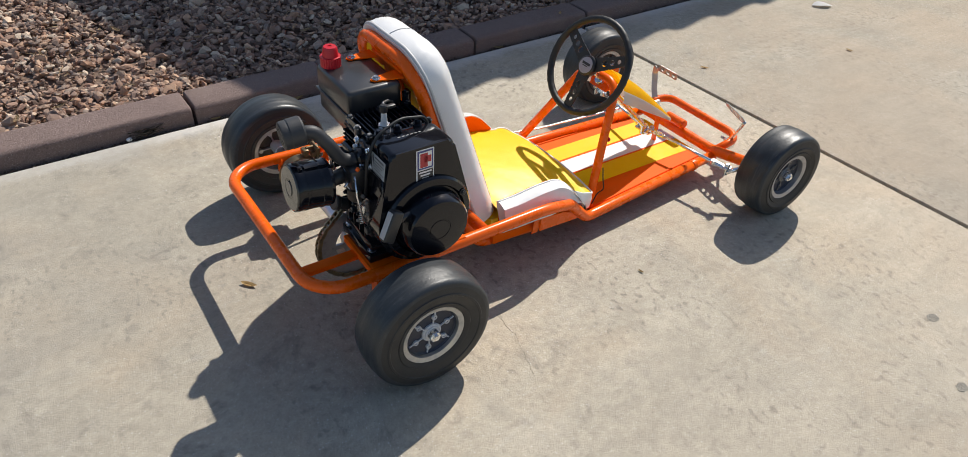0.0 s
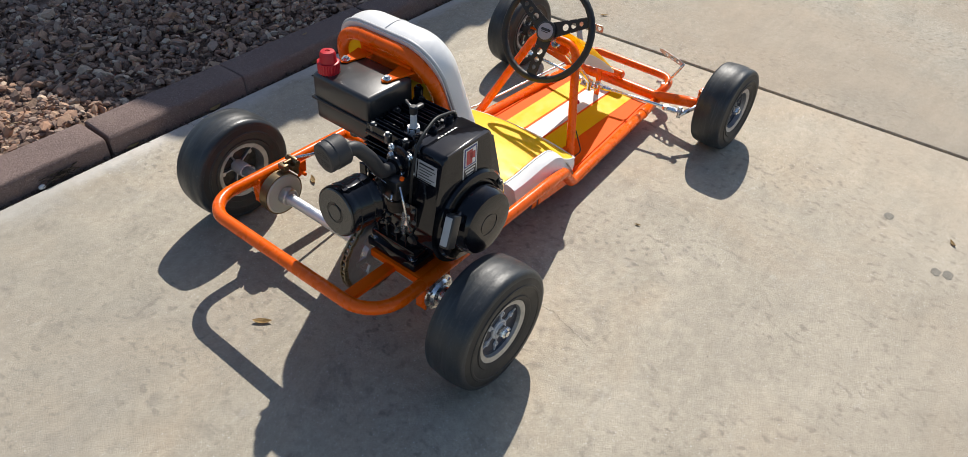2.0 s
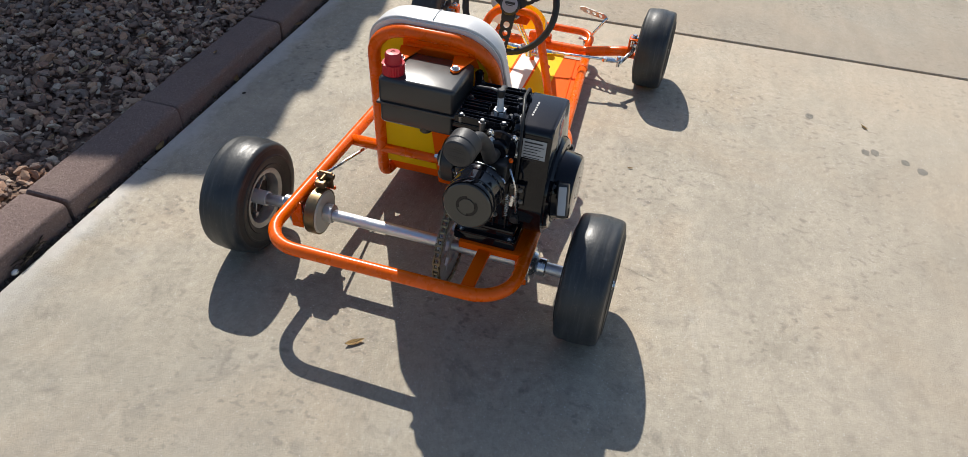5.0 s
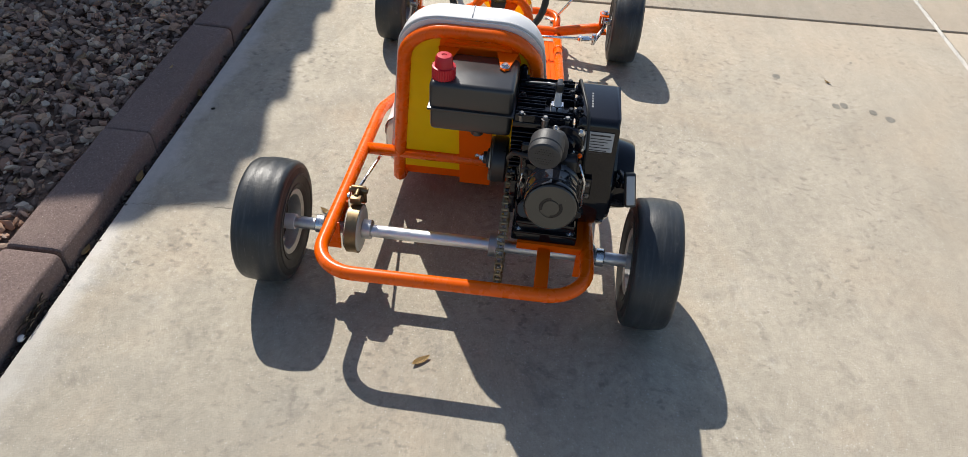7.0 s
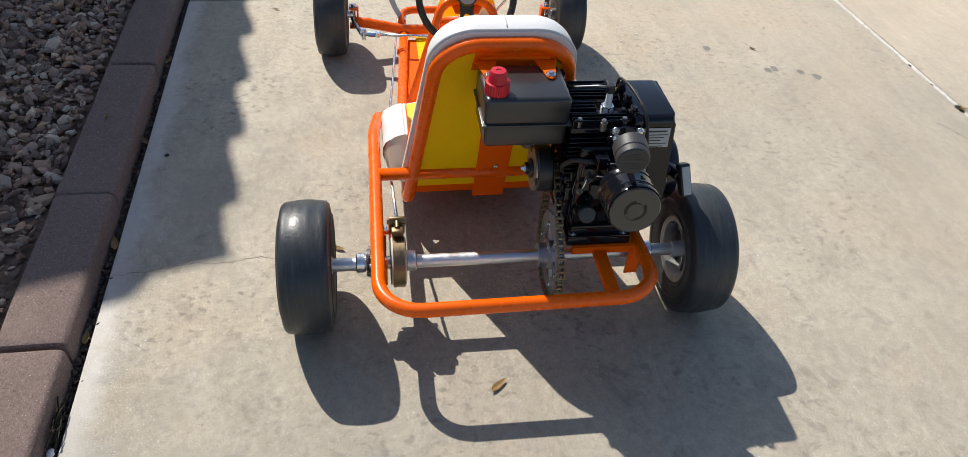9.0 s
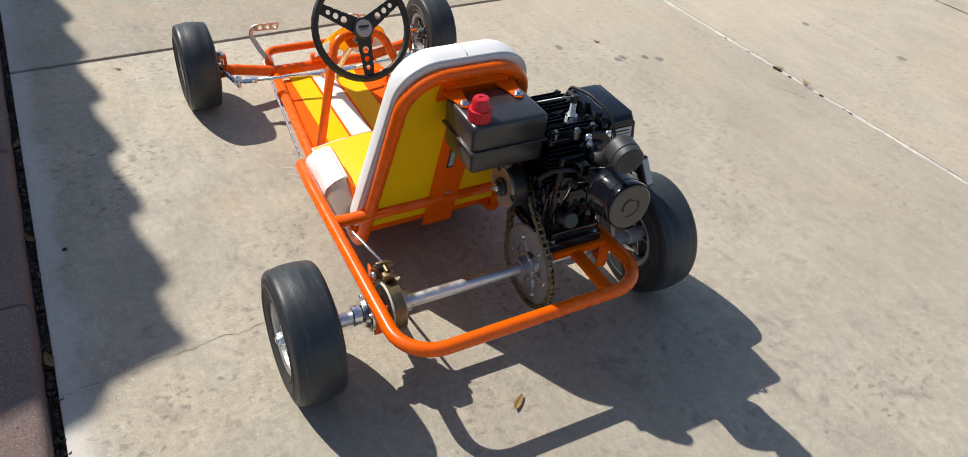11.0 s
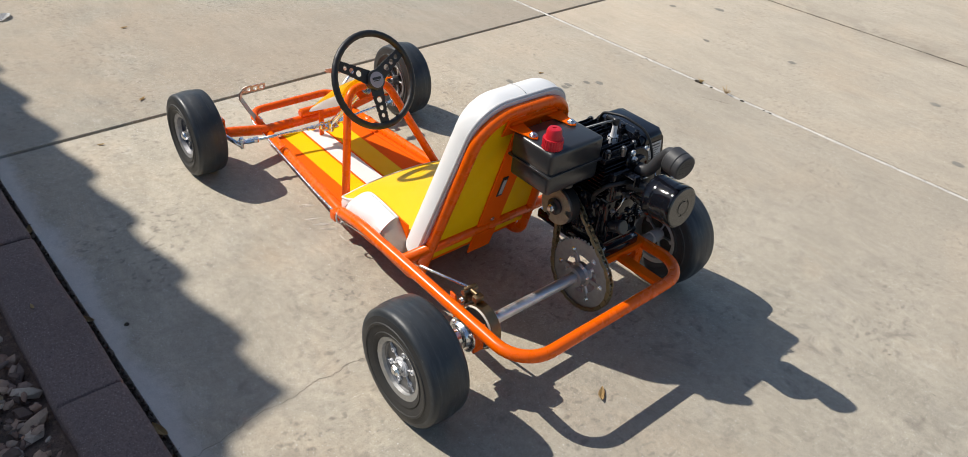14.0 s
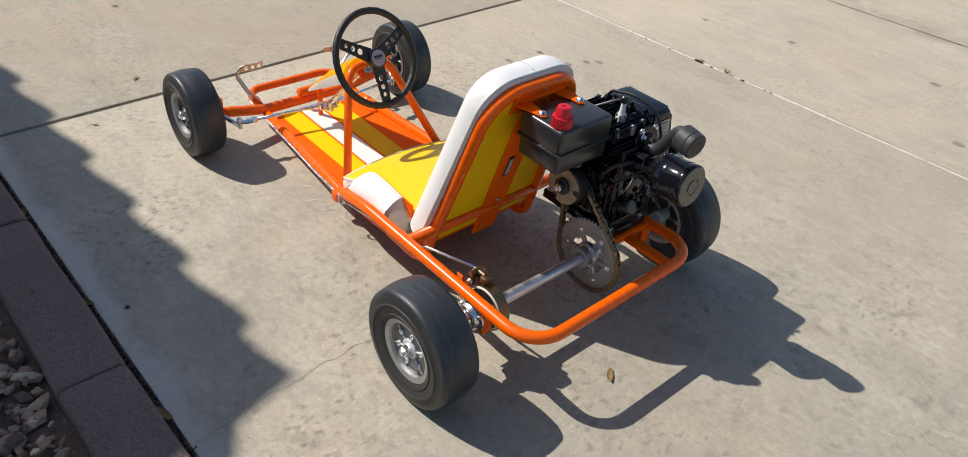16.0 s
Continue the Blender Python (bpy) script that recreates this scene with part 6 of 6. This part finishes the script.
def scatter_mesh(name, verts, faces, places, sizes, rng, material, squash, jag):
    """Many jagged copies of one small shape, joined into one mesh."""
    shapes = []
    for _ in range(14):
        w = verts * (1 + rng.normal(0, jag, (len(verts), 1)))
        # cut flat facets as broken stone has
        for _ in range(5):
            nrm = rng.normal(0, 1, 3)
            nrm /= np.linalg.norm(nrm)
            d = w @ nrm
            lim = rng.uniform(0.45, 0.8)
            w = w - np.outer(np.maximum(d - lim, 0), nrm)
        shapes.append(w)
    vs, fs = [], []
    n = len(verts)
    for i, (p, s) in enumerate(zip(places, sizes)):
        w = shapes[rng.integers(len(shapes))] * np.array([1.0, rng.uniform(0.45, 0.9), rng.uniform(*squash)]) * s
        a, b, c = rng.uniform(0, 2 * np.pi), rng.normal(0, 0.45), rng.normal(0, 0.45)
        ca, sa, cb, sb, cc, sc = np.cos(a), np.sin(a), np.cos(b), np.sin(b), np.cos(c), np.sin(c)
        rot = np.array([[ca, -sa, 0], [sa, ca, 0], [0, 0, 1]]) @ np.array([[cb, 0, sb], [0, 1, 0], [-sb, 0, cb]]) @ np.array([[1, 0, 0], [0, cc, -sc], [0, sc, cc]])
        vs.append(w @ rot.T + p)
        fs.append(faces + i * n)
    me = bpy.data.meshes.new(name)
    me.from_pydata(np.concatenate(vs).tolist(), [], np.concatenate(fs).tolist())
    me.materials.append(material)
    return new(name, me)


RNG = np.random.default_rng(11)
iv, iface = ico()


def gravel_places(n, x0, x1, y0, y1):
    x, y = RNG.uniform(x0, x1, n), RNG.uniform(y0, y1, n)
    z = 0.020 + 0.014 * (np.sin(x * 3.1 + y * 2.0) * np.sin(y * 4.3 - x)) * np.clip((y - 0.95) * 4, 0, 1) + RNG.uniform(-0.012, 0.010, n)
    return np.stack([x, y, z], 1)


bed = flat_sheet("gravel_base", -6, 12, 0.93, 9, 0.004, GRAVEL_DUST, "brown grit and dust under the gravel")
near = gravel_places(34000, -1.3, 3.0, 0.955, 2.6)
g1 = scatter_mesh("gravel", iv, iface, near, RNG.gamma(6, 0.0023, len(near)).clip(0.005, 0.034), RNG, STONE, (0.28, 0.6), 0.12)
tagged(g1, "bed of brown and grey crushed stone gravel", "gravel", kind="stuff")
wide = np.concatenate([gravel_places(12000, -6, -1.3, 0.955, 4), gravel_places(11000, -1.3, 6, 2.6, 5), gravel_places(8000, 3.0, 9, 0.955, 2.6)])
g2 = scatter_mesh("outer_gravel", iv, iface, wide, RNG.gamma(8, 0.0028, len(wide)).clip(0.008, 0.045), RNG, STONE, (0.35, 0.7), 0.12)
tagged(g2, "outer bed of brown crushed stone gravel", "gravel", kind="stuff")
# grit and crumbs in the gap along the kerb
gx = RNG.uniform(-3, 4, 4200)
grit = np.stack([gx, 0.795 + RNG.normal(0, 0.006, len(gx)), -0.010 + RNG.uniform(-0.006, 0.009, len(gx))], 1)
g3 = scatter_mesh("kerb_grit", iv, iface, grit, RNG.gamma(4, 0.0010, len(gx)).clip(0.0015, 0.009), RNG, SOIL, (0.4, 0.8), 0.12)
tagged(g3, "dark grit and crumbs in the kerb gap", "grit", kind="stuff")


def leaf_mesh(length, width, curl, rng):
    bm = bmesh.new()
    grid = []
    n = 10
    for i in range(n + 1):
        s = i / n
        w = width * math.sin(math.pi * min(1, s * 0.97 + 0.02)) ** 0.8 * (1 - 0.25 * s)
        row = []
        for j in (-1, -0.5, 0, 0.5, 1):
            row.append(bm.verts.new(((s - 0.5) * length, j * w + 0.1 * width * math.sin(5 * s), abs(j) * w * 0.35 + curl * (s - 0.5) ** 2 * length * 2 + 0.0007)))
        grid.append(row)
    for a, b in zip(grid, grid[1:]):
        for k in range(4):
            bm.faces.new((a[k], a[k + 1], b[k + 1], b[k]))
    bmesh.ops.solidify(bm, geom=bm.faces[:], thickness=0.0005)
    bmesh.ops.recalc_face_normals(bm, faces=bm.faces)
    return bm


LR = random.Random(8)
for x, y, z, rz, ln in ((-0.209, 0.042, 0.001, -48, 0.040), (0.589, -0.393, 0.001, 100, 0.017), (1.571, 0.299, 0.001, -50, 0.030), (2.187, 0.125, 0.001, -80, 0.03), (1.045, -1.021, 0.001, 40, 0.026), (1.347, 0.508, 0.001, 80, 0.022),
                        (0.19, 0.33, 0.001, 60, 0.035), (0.240, 0.793, 0.0, 15, 0.045), (-0.02, 0.795, 0.0, 5, 0.035), (0.62, 0.794, 0.0, 30, 0.04), (1.02, 0.794, 0.0, -12, 0.04), (0.66, 0.88, 0.052, 5, 0.02), (1.34, 0.84, 0.052, 50, 0.03)):
    ob = part("dry_leaf", leaf_mesh(ln, ln * 0.2, 0.25, LR), LEAF)
    ob.matrix_world = pose(x, y, z, 0, 0, rz)
    tagged(ob, "small curled dry brown leaf on the concrete" if y < 0.7 else "dry brown leaf lying by the kerb", "leaf", "fallen leaves")
ob = part("paper_scrap", leaf_mesh(0.088, 0.030, 0.05, LR), LABEL_WHITE)
ob.matrix_world = pose(2.487, 0.464, 0.001, 0, 0, -28)
tagged(ob, "white paint fleck or paper scrap on concrete", "paper scrap")
bm = bmesh.new()
for _ in range(260):
    x, y = LR.uniform(-0.9, 2.4), LR.uniform(0.96, 2.4)
    z, a, l = 0.042 + LR.uniform(-0.004, 0.006), LR.uniform(0, 6.28), LR.uniform(0.008, 0.03)
    dv = Vector((math.cos(a) * l, math.sin(a) * l, LR.uniform(-0.006, 0.006)))
    p = Vector((x, y, z))
    if LR.random() < 0.45:
        tube([p - dv, p + Vector((0, 0, 0.003)), p + dv], LR.uniform(0.0008, 0.0016), 5, bm=bm)
    else:
        lf = leaf_mesh(l * 1.6, l * 0.3, 0.3, LR)
        lf.transform(pose(x, y, z, LR.uniform(-20, 20), LR.uniform(-20, 20), math.degrees(a)))
        merge(bm, lf)
litter = part("gravel_litter", bm, TWIG)
tagged(litter, "pale dry twigs and leaf bits among gravel", "litter", kind="stuff")

# dead twigs and a pebble caught against the kerb
bm = bmesh.new()
for _ in range(34):
    a, l = LR.uniform(-0.5, 0.5), LR.uniform(0.012, 0.035)
    p = Vector((-0.212 + LR.gauss(0, 0.020), 0.797 + LR.gauss(0, 0.004), 0.006 + LR.uniform(0, 0.016)))
    d = Vector((math.cos(a) * l, math.sin(a) * l * 0.35, LR.uniform(-0.010, 0.010)))
    tube([p - d * 0.5, p + Vector((0, 0, 0.003)), p + d * 0.5], LR.uniform(0.0007, 0.0015), 5, bm=bm)
tagged(part("twig_clump", bm, FILLER), "clump of dead dark twigs against the kerb", "twigs")
bm = bmesh.new()
bmesh.ops.create_icosphere(bm, subdivisions=2, radius=0.0075)
bm.transform(Matrix.Translation((-0.268, 0.796, 0.004)) @ Matrix.Diagonal((1.2, 0.9, 0.8, 1)))
tagged(part("pebble", bm, LABEL_WHITE), "small smooth pale pebble beside the kerb", "pebble")

# dry weeds in the pale joint
def weed(x, y, n, size, rng):
    bm = bmesh.new()
    for _ in range(n):
        a, l = rng.uniform(0, 6.28), size * rng.uniform(0.5, 1.0)
        tip = Vector((x + math.cos(a) * l * 0.7, y + math.sin(a) * l * 0.7, l * rng.uniform(0.3, 0.9)))
        root = Vector((x + rng.uniform(-0.006, 0.006), y + rng.uniform(-0.003, 0.003), -0.002))
        tube([root, root.lerp(tip, 0.5) + Vector((0, 0, l * 0.12)), tip], 0.0009, 5, bm=bm)
    ob = part("weed", bm, LEAF)
    tagged(ob, "small dry weed growing in a slab joint", "weed", "weeds in the joint")


weed(0.536, j2(0.536, 0), 9, 0.034, LR)
weed(0.655, j2(0.655, 0), 12, 0.020, LR)

# the old chassis is a little out of square: its nose stands off to the right, its rear axle lies a little aslant
SKEW = Matrix(((1, 0, 0, 0), (-0.023, 1, 0, 0), (0, 0, 1, 0), (0, 0, 0, 1)))
for ob in kart.children_recursive:
    if "wheel" not in ob.name and "wheel" not in ob.parent.name:
        for v in ob.data.vertices:
            v.co.x += 0.0165 * ease((v.co.x - 0.98) / 0.06) + 0.017 * v.co.y * (1 - ease((v.co.x - 0.02) / 0.2))
    ob.data.transform(SKEW)
